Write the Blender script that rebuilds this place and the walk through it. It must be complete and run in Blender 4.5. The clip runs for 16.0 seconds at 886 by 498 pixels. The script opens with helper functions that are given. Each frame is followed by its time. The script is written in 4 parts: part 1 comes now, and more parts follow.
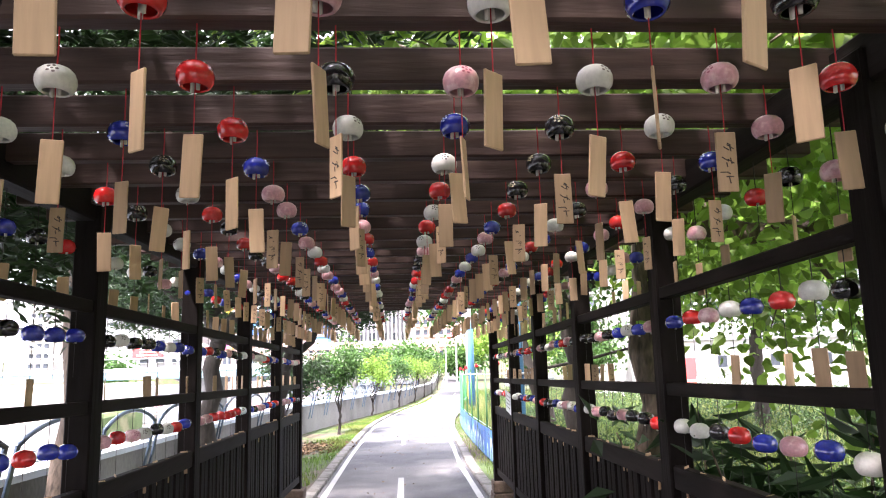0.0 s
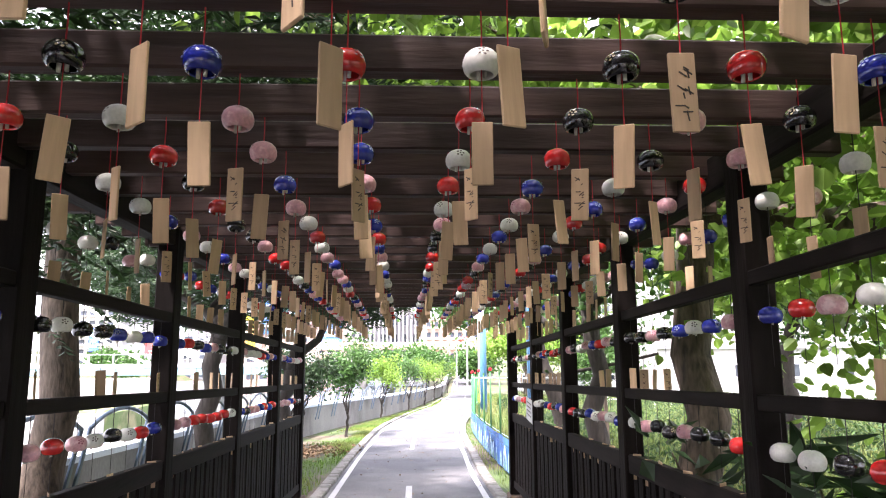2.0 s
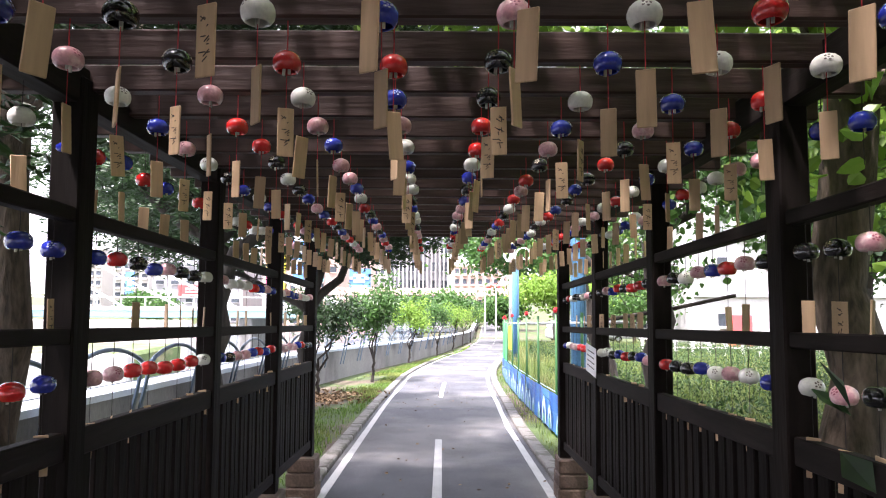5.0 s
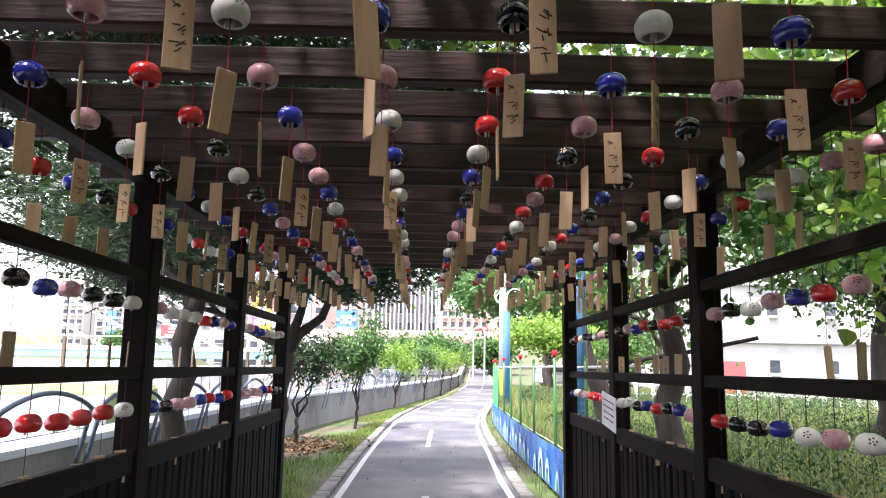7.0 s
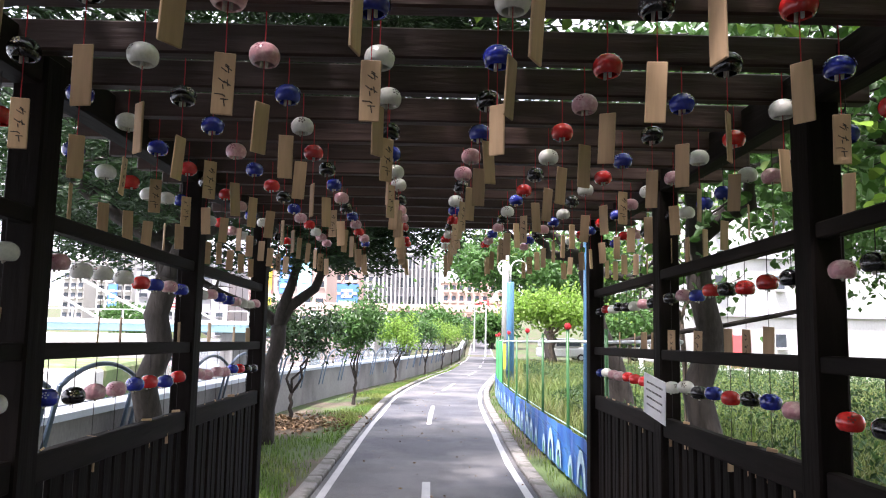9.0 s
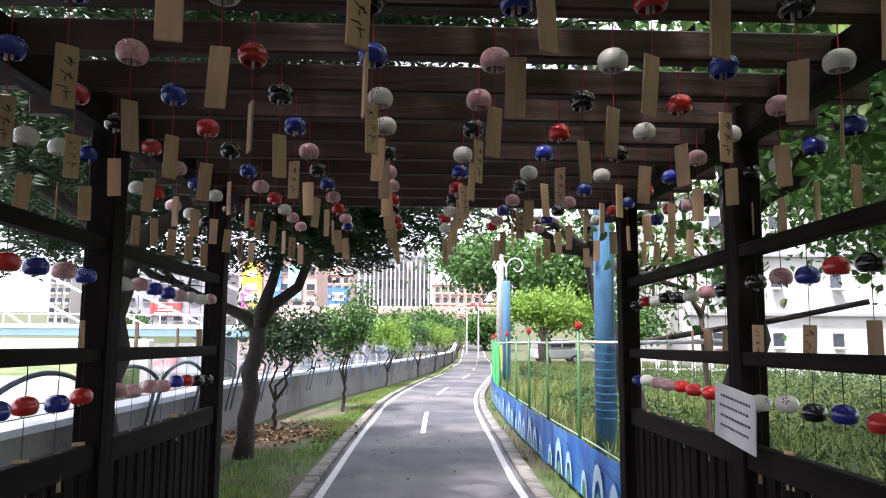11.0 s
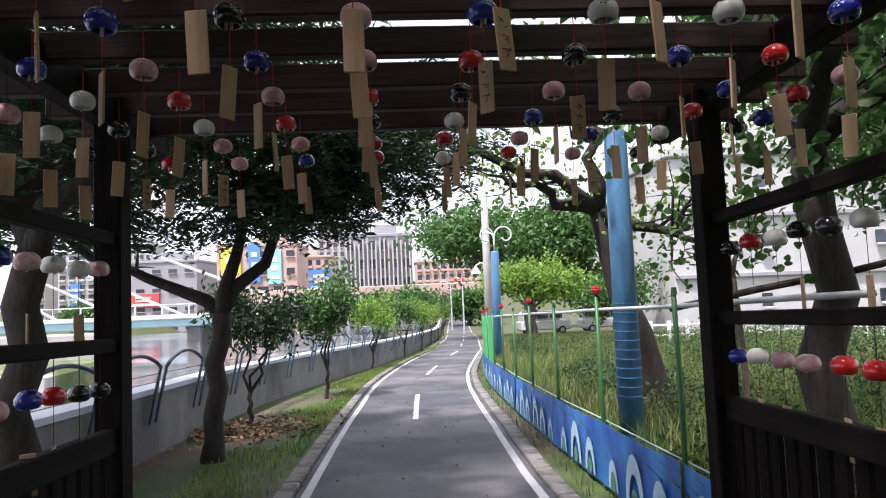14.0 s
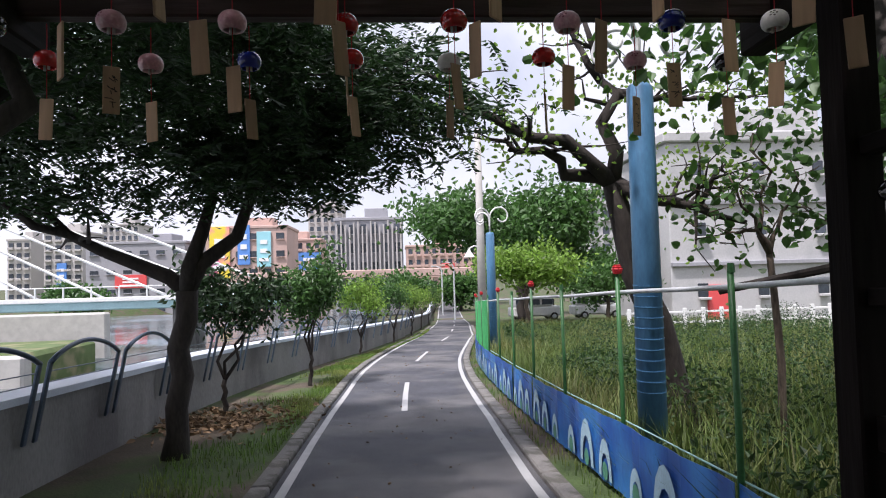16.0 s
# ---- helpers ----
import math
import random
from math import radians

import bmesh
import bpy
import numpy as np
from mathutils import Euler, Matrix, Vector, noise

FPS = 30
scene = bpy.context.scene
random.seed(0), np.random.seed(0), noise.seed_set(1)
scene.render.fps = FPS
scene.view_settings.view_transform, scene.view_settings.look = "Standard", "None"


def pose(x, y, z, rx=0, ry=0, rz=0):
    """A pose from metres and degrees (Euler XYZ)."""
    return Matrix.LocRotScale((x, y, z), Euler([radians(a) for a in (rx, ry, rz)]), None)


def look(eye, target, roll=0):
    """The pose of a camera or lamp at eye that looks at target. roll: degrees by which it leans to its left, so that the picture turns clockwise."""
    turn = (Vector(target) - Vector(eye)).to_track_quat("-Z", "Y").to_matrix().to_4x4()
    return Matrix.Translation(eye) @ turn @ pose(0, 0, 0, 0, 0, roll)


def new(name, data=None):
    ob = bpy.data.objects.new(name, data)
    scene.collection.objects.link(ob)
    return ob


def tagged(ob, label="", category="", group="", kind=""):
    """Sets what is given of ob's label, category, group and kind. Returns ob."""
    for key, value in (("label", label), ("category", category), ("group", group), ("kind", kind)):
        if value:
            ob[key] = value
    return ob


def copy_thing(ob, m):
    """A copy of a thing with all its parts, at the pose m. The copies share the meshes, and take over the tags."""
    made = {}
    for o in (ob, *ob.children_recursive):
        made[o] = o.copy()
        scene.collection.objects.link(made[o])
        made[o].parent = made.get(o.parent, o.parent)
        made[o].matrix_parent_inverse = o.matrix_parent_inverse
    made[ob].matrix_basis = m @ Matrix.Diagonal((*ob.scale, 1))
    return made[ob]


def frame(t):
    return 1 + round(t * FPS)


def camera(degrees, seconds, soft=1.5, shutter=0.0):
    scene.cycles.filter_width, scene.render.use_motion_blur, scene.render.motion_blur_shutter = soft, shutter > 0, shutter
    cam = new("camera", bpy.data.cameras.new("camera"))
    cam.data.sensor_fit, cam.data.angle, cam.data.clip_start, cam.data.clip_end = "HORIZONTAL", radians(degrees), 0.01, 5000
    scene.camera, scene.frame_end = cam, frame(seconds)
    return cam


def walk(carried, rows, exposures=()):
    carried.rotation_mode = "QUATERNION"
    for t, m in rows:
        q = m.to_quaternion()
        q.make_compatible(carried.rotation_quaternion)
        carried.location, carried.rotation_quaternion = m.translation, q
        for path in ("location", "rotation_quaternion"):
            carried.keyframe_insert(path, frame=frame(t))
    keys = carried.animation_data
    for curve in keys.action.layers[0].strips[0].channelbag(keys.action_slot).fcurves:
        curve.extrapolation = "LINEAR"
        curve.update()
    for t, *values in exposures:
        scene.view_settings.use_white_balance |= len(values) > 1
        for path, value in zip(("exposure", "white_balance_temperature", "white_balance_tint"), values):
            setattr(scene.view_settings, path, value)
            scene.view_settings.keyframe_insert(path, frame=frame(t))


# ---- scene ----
cam = camera(69.0, 16.0, soft=1.1)
PATH = [
    (0, (0.075, 2.117, 1.612), (0.203, 4.092, 1.994), -1.6),
    (0.5, (0.077, 2.287, 1.609), (0.217, 4.265, 1.955), -1.2),
    (1, (0.104, 2.408, 1.626), (0.191, 4.382, 2.021), 0.6),
    (1.5, (0.111, 2.556, 1.605), (0.166, 4.535, 1.974), 1.1),
    (2, (0.072, 2.725, 1.610), (0.161, 4.7, 2.001), -0.3),
    (2.5, (0.083, 2.928, 1.583), (0.165, 4.912, 1.909), -0.5),
    (3, (0.063, 3.149, 1.590), (0.099, 5.139, 1.877), 0.6),
    (3.5, (0.034, 3.327, 1.567), (0.078, 5.321, 1.809), 1.4),
    (4, (-0.005, 3.577, 1.587), (0.175, 5.561, 1.849), -1.4),
    (4.5, (-0.019, 3.749, 1.587), (0.106, 5.739, 1.838), -0.8),
    (5, (0.038, 3.969, 1.572), (0.04, 5.964, 1.802), 0.3),
    (7.5, (-0.001, 4.832, 1.574), (0.045, 6.81, 1.950), 0.8),
    (8, (-0.028, 5.033, 1.593), (0.071, 7.01, 1.966), -0.9),
    (8.5, (-0.026, 5.249, 1.573), (0.046, 7.236, 1.881), -0.7),
    (9, (0.012, 5.455, 1.576), (0.047, 7.445, 1.858), 1.0),
    (11.5, (-0.047, 6.463, 1.571), (0.038, 8.451, 1.863), -0.2),
    (12, (-0.084, 6.624, 1.573), (0.019, 8.611, 1.868), -1.6),
    (12.5, (-0.039, 6.811, 1.585), (0.025, 8.799, 1.886), -1.7),
    (13, (-0.015, 7.012, 1.584), (-0.004, 9.001, 1.875), 0.1),
    (13.5, (-0.052, 7.232, 1.575), (-0.036, 9.222, 1.862), -1.3),
    (14, (-0.075, 7.441, 1.566), (0.048, 9.433, 1.784), -2.4),
    (14.5, (-0.072, 7.7, 1.585), (0.002, 9.69, 1.861), -1.6),
    (15, (-0.032, 7.859, 1.563), (0.044, 9.844, 1.882), -1.7),
    (15.5, (-0.096, 8.102, 1.587), (0.068, 10.083, 1.902), -1.4),
    (16, (-0.063, 8.329, 1.540), (0.086, 10.322, 1.712), -1.6),
]
EXPOSURES = [(t, s, 6400 - 18 * t, 25.5 - 0.3 * t) for t, s in ((0, 2.5), (3.5, 2.22), (5, 2.05), (7.5, 1.85), (9, 1.68), (11.5, 1.22), (12.5, 1.05), (14.5, 0.52), (16, 0.15))]
SLOPE = 0.0454  # the path runs gently downhill


def down(p):
    """A place given above the level of the path, set onto the slope."""
    return (p[0], p[1], p[2] - SLOPE * (p[1] - 2))


def fall(y):
    return -SLOPE * (min(y, 75) - 2)


walk(cam, [(t, look(down(eye), down(target), roll)) for t, eye, target, roll in PATH], EXPOSURES)

# ---- sky and sun ----
world = bpy.data.worlds.new("sky")
scene.world = world
world.use_nodes = True
wn, wl_ = world.node_tree.nodes, world.node_tree.links
sky = wn.new("ShaderNodeTexSky")
sky.sky_type, sky.sun_disc = "NISHITA", False
sky.sun_elevation, sky.sun_rotation = radians(65), radians(-135)
cloud_co = wn.new("ShaderNodeTexCoord")
cloud = wn.new("ShaderNodeTexNoise")
cloud.inputs["Scale"].default_value, cloud.inputs["Detail"].default_value = 2.6, 6
cover = wn.new("ShaderNodeMapRange")
cover.inputs["From Min"].default_value, cover.inputs["From Max"].default_value = 0.34, 0.52
cover.inputs["To Min"].default_value = 0.45
mixed = wn.new("ShaderNodeMix")
mixed.data_type = "RGBA"
wl_.new(cloud_co.outputs["Generated"], cloud.inputs["Vector"])
wl_.new(cloud.outputs["Fac"], cover.inputs["Value"])
wl_.new(cover.outputs["Result"], mixed.inputs["Factor"])
toward = wn.new("ShaderNodeVectorMath")
toward.operation = "DOT_PRODUCT"
toward.inputs[1].default_value = (-0.302, -0.302, 0.904)
glow = wn.new("ShaderNodeMapRange")
glow.inputs["From Min"].default_value, glow.inputs["To Min"].default_value, glow.inputs["To Max"].default_value = -0.5, 0.75, 1.25
lit_cloud = wn.new("ShaderNodeVectorMath")
lit_cloud.operation = "SCALE"
lit_cloud.inputs[0].default_value = (10.2, 10.5, 10.9)
wl_.new(cloud_co.outputs["Generated"], toward.inputs[0])
wl_.new(toward.outputs["Value"], glow.inputs["Value"])
wl_.new(glow.outputs["Result"], lit_cloud.inputs["Scale"])
wl_.new(lit_cloud.outputs[0], mixed.inputs["B"])
wl_.new(sky.outputs["Color"], mixed.inputs["A"])
wl_.new(mixed.outputs["Result"], wn["Background"].inputs["Color"])
wn["Background"].inputs["Strength"].default_value = 0.1

sun = new("sun", bpy.data.lights.new("sun", "SUN"))
sun.data.energy, sun.data.angle, sun.data.color = 5.0, radians(3), (1.0, 0.95, 0.88)
sun.matrix_world = look((-8, -8, 24), (0, 0, 0))


# ---- materials ----
def mat(name, col, rough=0.7, vary=0.25, scale=6.0, bump=0.3, fine=60.0, metal=0.0, stretch=(1, 1, 1), island=0.0, thing=0.0,
        coat=0.0, second=None, second_scale=1.5, second_range=(0.5, 0.62), through_light=0.0, gloss=0.5):
    m = bpy.data.materials.new(name)
    m.use_nodes = True
    n, l = m.node_tree.nodes, m.node_tree.links
    b = n["Principled BSDF"]
    co = n.new("ShaderNodeTexCoord")
    mp = n.new("ShaderNodeMapping")
    mp.inputs["Scale"].default_value = stretch
    l.new(co.outputs["Object"], mp.inputs["Vector"])
    big = n.new("ShaderNodeTexNoise")
    big.inputs["Scale"].default_value, big.inputs["Detail"].default_value = scale, 5
    small = n.new("ShaderNodeTexNoise")
    small.inputs["Scale"].default_value, small.inputs["Detail"].default_value = fine, 4
    for k in (big, small):
        l.new(mp.outputs["Vector"], k.inputs["Vector"])
    add = n.new("ShaderNodeMath")
    add.operation = "ADD"
    l.new(big.outputs["Fac"], add.inputs[0])
    l.new(small.outputs["Fac"], add.inputs[1])
    value = add.outputs[0]
    rng = n.new("ShaderNodeMapRange")
    rng.inputs["From Min"].default_value, rng.inputs["From Max"].default_value = 0.7, 1.3
    rng.inputs["To Min"].default_value, rng.inputs["To Max"].default_value = 1 - vary, 1 + vary
    l.new(value, rng.inputs["Value"])
    factor = rng.outputs["Result"]
    for amount, node, out in ((island, "ShaderNodeNewGeometry", "Random Per Island"), (thing, "ShaderNodeObjectInfo", "Random")):
        if amount:
            src = n.new(node)
            r2 = n.new("ShaderNodeMapRange")
            r2.inputs["To Min"].default_value, r2.inputs["To Max"].default_value = 1 - amount, 1 + amount
            l.new(src.outputs[out], r2.inputs["Value"])
            mul = n.new("ShaderNodeMath")
            mul.operation = "MULTIPLY"
            l.new(factor, mul.inputs[0])
            l.new(r2.outputs["Result"], mul.inputs[1])
            factor = mul.outputs[0]
    base = n.new("ShaderNodeMix")
    base.data_type = "RGBA"
    base.inputs["A"].default_value, base.inputs["B"].default_value = (*col, 1), (*(second or col), 1)
    if second:
        patch = n.new("ShaderNodeTexNoise")
        patch.inputs["Scale"].default_value, patch.inputs["Detail"].default_value = second_scale, 6
        l.new(mp.outputs["Vector"], patch.inputs["Vector"])
        r3 = n.new("ShaderNodeMapRange")
        r3.inputs["From Min"].default_value, r3.inputs["From Max"].default_value = second_range
        l.new(patch.outputs["Fac"], r3.inputs["Value"])
        l.new(r3.outputs["Result"], base.inputs["Factor"])
    else:
        base.inputs["Factor"].default_value = 0
    scaled = n.new("ShaderNodeVectorMath")
    scaled.operation = "SCALE"
    l.new(base.outputs["Result"], scaled.inputs[0])
    l.new(factor, scaled.inputs["Scale"])
    l.new(scaled.outputs[0], b.inputs["Base Color"])
    b.inputs["Roughness"].default_value, b.inputs["Metallic"].default_value = rough, metal
    b.inputs["Specular IOR Level"].default_value = gloss
    b.inputs["Coat Weight"].default_value = coat
    b.inputs["Coat Roughness"].default_value = 0.06
    if bump:
        bp = n.new("ShaderNodeBump")
        bp.inputs["Strength"].default_value, bp.inputs["Distance"].default_value = bump, 0.01
        l.new(value, bp.inputs["Height"])
        l.new(bp.outputs["Normal"], b.inputs["Normal"])
    if through_light:
        tr = n.new("ShaderNodeBsdfTranslucent")
        mx = n.new("ShaderNodeMixShader")
        mx.inputs[0].default_value = through_light
        l.new(scaled.outputs[0], tr.inputs["Color"])
        l.new(b.outputs[0], mx.inputs[1])
        l.new(tr.outputs[0], mx.inputs[2])
        l.new(mx.outputs[0], n["Material Output"].inputs["Surface"])
    return m


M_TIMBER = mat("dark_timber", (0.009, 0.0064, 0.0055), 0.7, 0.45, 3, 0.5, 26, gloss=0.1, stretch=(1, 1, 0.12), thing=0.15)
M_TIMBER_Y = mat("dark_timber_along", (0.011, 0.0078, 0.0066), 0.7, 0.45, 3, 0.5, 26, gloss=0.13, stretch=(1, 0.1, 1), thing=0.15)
M_TIMBER_X = mat("brown_timber_across", (0.05, 0.03, 0.026), 0.55, 0.5, 3, 0.6, 30, gloss=0.22, stretch=(0.09, 1, 1), thing=0.3)
M_BELL = {
    "red": mat("red_glaze", (0.62, 0.02, 0.018), 0.18, 0.12, 30, 0.05, 120, coat=0.8, thing=0.15),
    "pink": mat("pink_glaze", (0.66, 0.33, 0.36), 0.3, 0.15, 30, 0.05, 120, coat=0.4, thing=0.12, second=(0.74, 0.5, 0.5), second_scale=30),
    "white": mat("white_glaze", (0.74, 0.72, 0.66), 0.35, 0.1, 30, 0.05, 120, coat=0.4, thing=0.1),
    "blue": mat("blue_glaze", (0.018, 0.028, 0.3), 0.15, 0.2, 30, 0.05, 120, coat=0.8, thing=0.2),
    "black": mat("black_glaze", (0.012, 0.011, 0.012), 0.13, 0.3, 30, 0.05, 120, coat=0.8),
}
M_RED_STRING = mat("red_string", (0.42, 0.02, 0.03), 0.9, 0.2, 40, 0)
M_DARK_STRING = mat("dark_string", (0.03, 0.025, 0.025), 0.9, 0.2, 40, 0)
M_CLAPPER = mat("clapper_clay", (0.6, 0.56, 0.5), 0.6, 0.15, 50, 0.1)
M_TAG = mat("tag_wood", (0.46, 0.31, 0.18), 0.75, 0.16, 14, 0.15, 70, stretch=(1, 1, 0.1), thing=0.28)
M_INK = mat("ink", (0.03, 0.022, 0.018), 0.7, 0.1, 40, 0)
M_ASPHALT = mat("asphalt", (0.052, 0.054, 0.063), 0.8, 0.35, 1.6, 0.6, 140, second=(0.11, 0.107, 0.107), second_scale=0.55, second_range=(0.44, 0.58))
M_LINE = mat("road_paint", (0.42, 0.42, 0.41), 0.75, 0.15, 5, 0.3, 90, second=(0.4, 0.4, 0.4), second_scale=8, second_range=(0.6, 0.7))
M_KERB = mat("kerb_concrete", (0.18, 0.17, 0.155), 0.9, 0.25, 3, 0.5, 60, thing=0.12, second=(0.09, 0.085, 0.07), second_scale=4)
M_GROUND = mat("verge_soil", (0.088, 0.068, 0.047), 0.95, 0.35, 2, 0.8, 40, second=(0.05, 0.08, 0.02), second_scale=0.8, second_range=(0.4, 0.55))
M_GRASS = mat("grass_blades", (0.11, 0.2, 0.03), 0.6, 0.2, 2, 0, 10, island=0.4, second=(0.2, 0.24, 0.06), second_scale=0.7, through_light=0.35)
M_TALL = mat("tall_grass_blades", (0.1, 0.15, 0.03), 0.6, 0.2, 1, 0, 10, island=0.4, second=(0.18, 0.185, 0.06), second_scale=0.35, through_light=0.35)
M_WEED = mat("weed_leaves", (0.028, 0.066, 0.016), 0.55, 0.2, 1, 0, 10, island=0.45, second=(0.048, 0.1, 0.023), second_scale=0.6, through_light=0.35)
M_LEAF_DARK = mat("dark_leaves", (0.022, 0.055, 0.014), 0.5, 0.15, 1, 0, 10, island=0.4, through_light=0.25)
M_LEAF = mat("green_leaves", (0.06, 0.14, 0.03), 0.45, 0.15, 1, 0, 10, island=0.4, through_light=0.35)
M_LEAF_LIGHT = mat("light_leaves", (0.19, 0.32, 0.05), 0.45, 0.15, 1, 0, 10, island=0.45, through_light=0.5)
M_TURF = mat("bank_turf", (0.085, 0.125, 0.04), 0.9, 0.3, 1.2, 0.5, 20, second=(0.18, 0.17, 0.09), second_scale=0.6)
M_LITTER = mat("dry_leaves", (0.2, 0.13, 0.07), 0.8, 0.2, 2, 0, 10, island=0.5)
M_BARK = mat("bark", (0.1, 0.075, 0.055), 0.9, 0.65, 12, 1.0, 40, stretch=(1, 1, 0.25))
M_BARK_DARK = mat("dark_bark", (0.035, 0.028, 0.023), 0.9, 0.4, 9, 0.9, 34, stretch=(1, 1, 0.3))
M_WALL = mat("river_wall_concrete", (0.2, 0.195, 0.185), 0.9, 0.2, 1.2, 0.4, 30, stretch=(1, 1, 0.5), second=(0.12, 0.115, 0.11), second_scale=0.7)
M_CAP = mat("pale_cap_stone", (0.55, 0.6, 0.66), 0.5, 0.1, 2, 0.2, 40)
M_RAIL = mat("blue_grey_steel", (0.07, 0.1, 0.14), 0.35, 0.2, 6, 0.1, 60, metal=0.3)
M_GREEN = mat("green_pole_paint", (0.035, 0.13, 0.04), 0.45, 0.3, 6, 0.2, 60, thing=0.2)
M_MESH_GREEN = mat("green_net", (0.06, 0.36, 0.12), 0.6, 0.2, 6, 0.1)
M_ROSE = mat("red_petals", (0.55, 0.02, 0.03), 0.5, 0.25, 20, 0.1)
M_PIPE = mat("pale_pipe", (0.55, 0.57, 0.58), 0.4, 0.15, 6, 0.1, metal=0.2)
M_BLUE = mat("blue_pole_paint", (0.07, 0.185, 0.32), 0.4, 0.2, 3, 0.15, 40, stretch=(1, 1, 0.3))
M_CREAM = mat("white_tube", (0.72, 0.72, 0.7), 0.4, 0.1, 6, 0.1)
M_CONCRETE_POLE = mat("pole_concrete", (0.4, 0.39, 0.36), 0.8, 0.15, 3, 0.2)
M_BANNER = mat("blue_banner", (0.02, 0.1, 0.38), 0.45, 0.12, 2, 0.05, 30, second=(0.04, 0.19, 0.5), second_scale=2.2, second_range=(0.45, 0.6), stretch=(1, 1, 0.6))
M_BANNER_PRINT = mat("banner_print", (0.4, 0.58, 0.68), 0.5, 0.15, 6, 0)
M_BANNER_GREEN = mat("banner_green", (0.1, 0.3, 0.2), 0.5, 0.2, 6, 0)
M_BANNER_EDGE = mat("banner_hem", (0.3, 0.55, 0.5), 0.5, 0.1, 4, 0)
M_WATER = mat("river_water", (0.1, 0.12, 0.12), 0.1, 0.3, 0.3, 0.3, 2, second=(0.2, 0.26, 0.3), second_scale=0.15)
M_PAPER = mat("white_paper", (0.78, 0.78, 0.78), 0.6, 0.06, 8, 0.05)
M_BRICK = mat("brown_block", (0.1, 0.065, 0.045), 0.8, 0.35, 8, 0.6, 50, thing=0.25)
M_WHITE_WALL = mat("white_render", (0.46, 0.455, 0.45), 0.8, 0.1, 0.4, 0.2, 10, second=(0.36, 0.36, 0.36), second_scale=0.3)
M_GREY_WALL = mat("grey_cladding", (0.3, 0.3, 0.32), 0.7, 0.12, 0.3, 0, 5)
M_TOWER = mat("tower_tile", (0.44, 0.42, 0.4), 0.7, 0.1, 0.2, 0, 4)
M_PINK_WALL = mat("pink_tile", (0.5, 0.35, 0.3), 0.7, 0.12, 0.2, 0, 4)
M_DARK_GLASS = mat("window_glass", (0.05, 0.06, 0.075), 0.12, 0.3, 0.5, 0, 4, thing=0.4)
M_TEAL = mat("bridge_paint", (0.35, 0.52, 0.54), 0.5, 0.1, 0.6, 0, 6)
M_FLAT = {
    "yellow": mat("yellow_board", (0.75, 0.6, 0.05), 0.5, 0.1, 0.4, 0, second=(0.8, 0.1, 0.4), second_scale=0.18),
    "blue": mat("blue_board", (0.1, 0.25, 0.6), 0.5, 0.1, 0.4, 0),
    "red": mat("red_board", (0.65, 0.08, 0.08), 0.5, 0.1, 0.4, 0),
    "cyan": mat("cyan_board", (0.3, 0.6, 0.65), 0.5, 0.1, 0.4, 0),
}


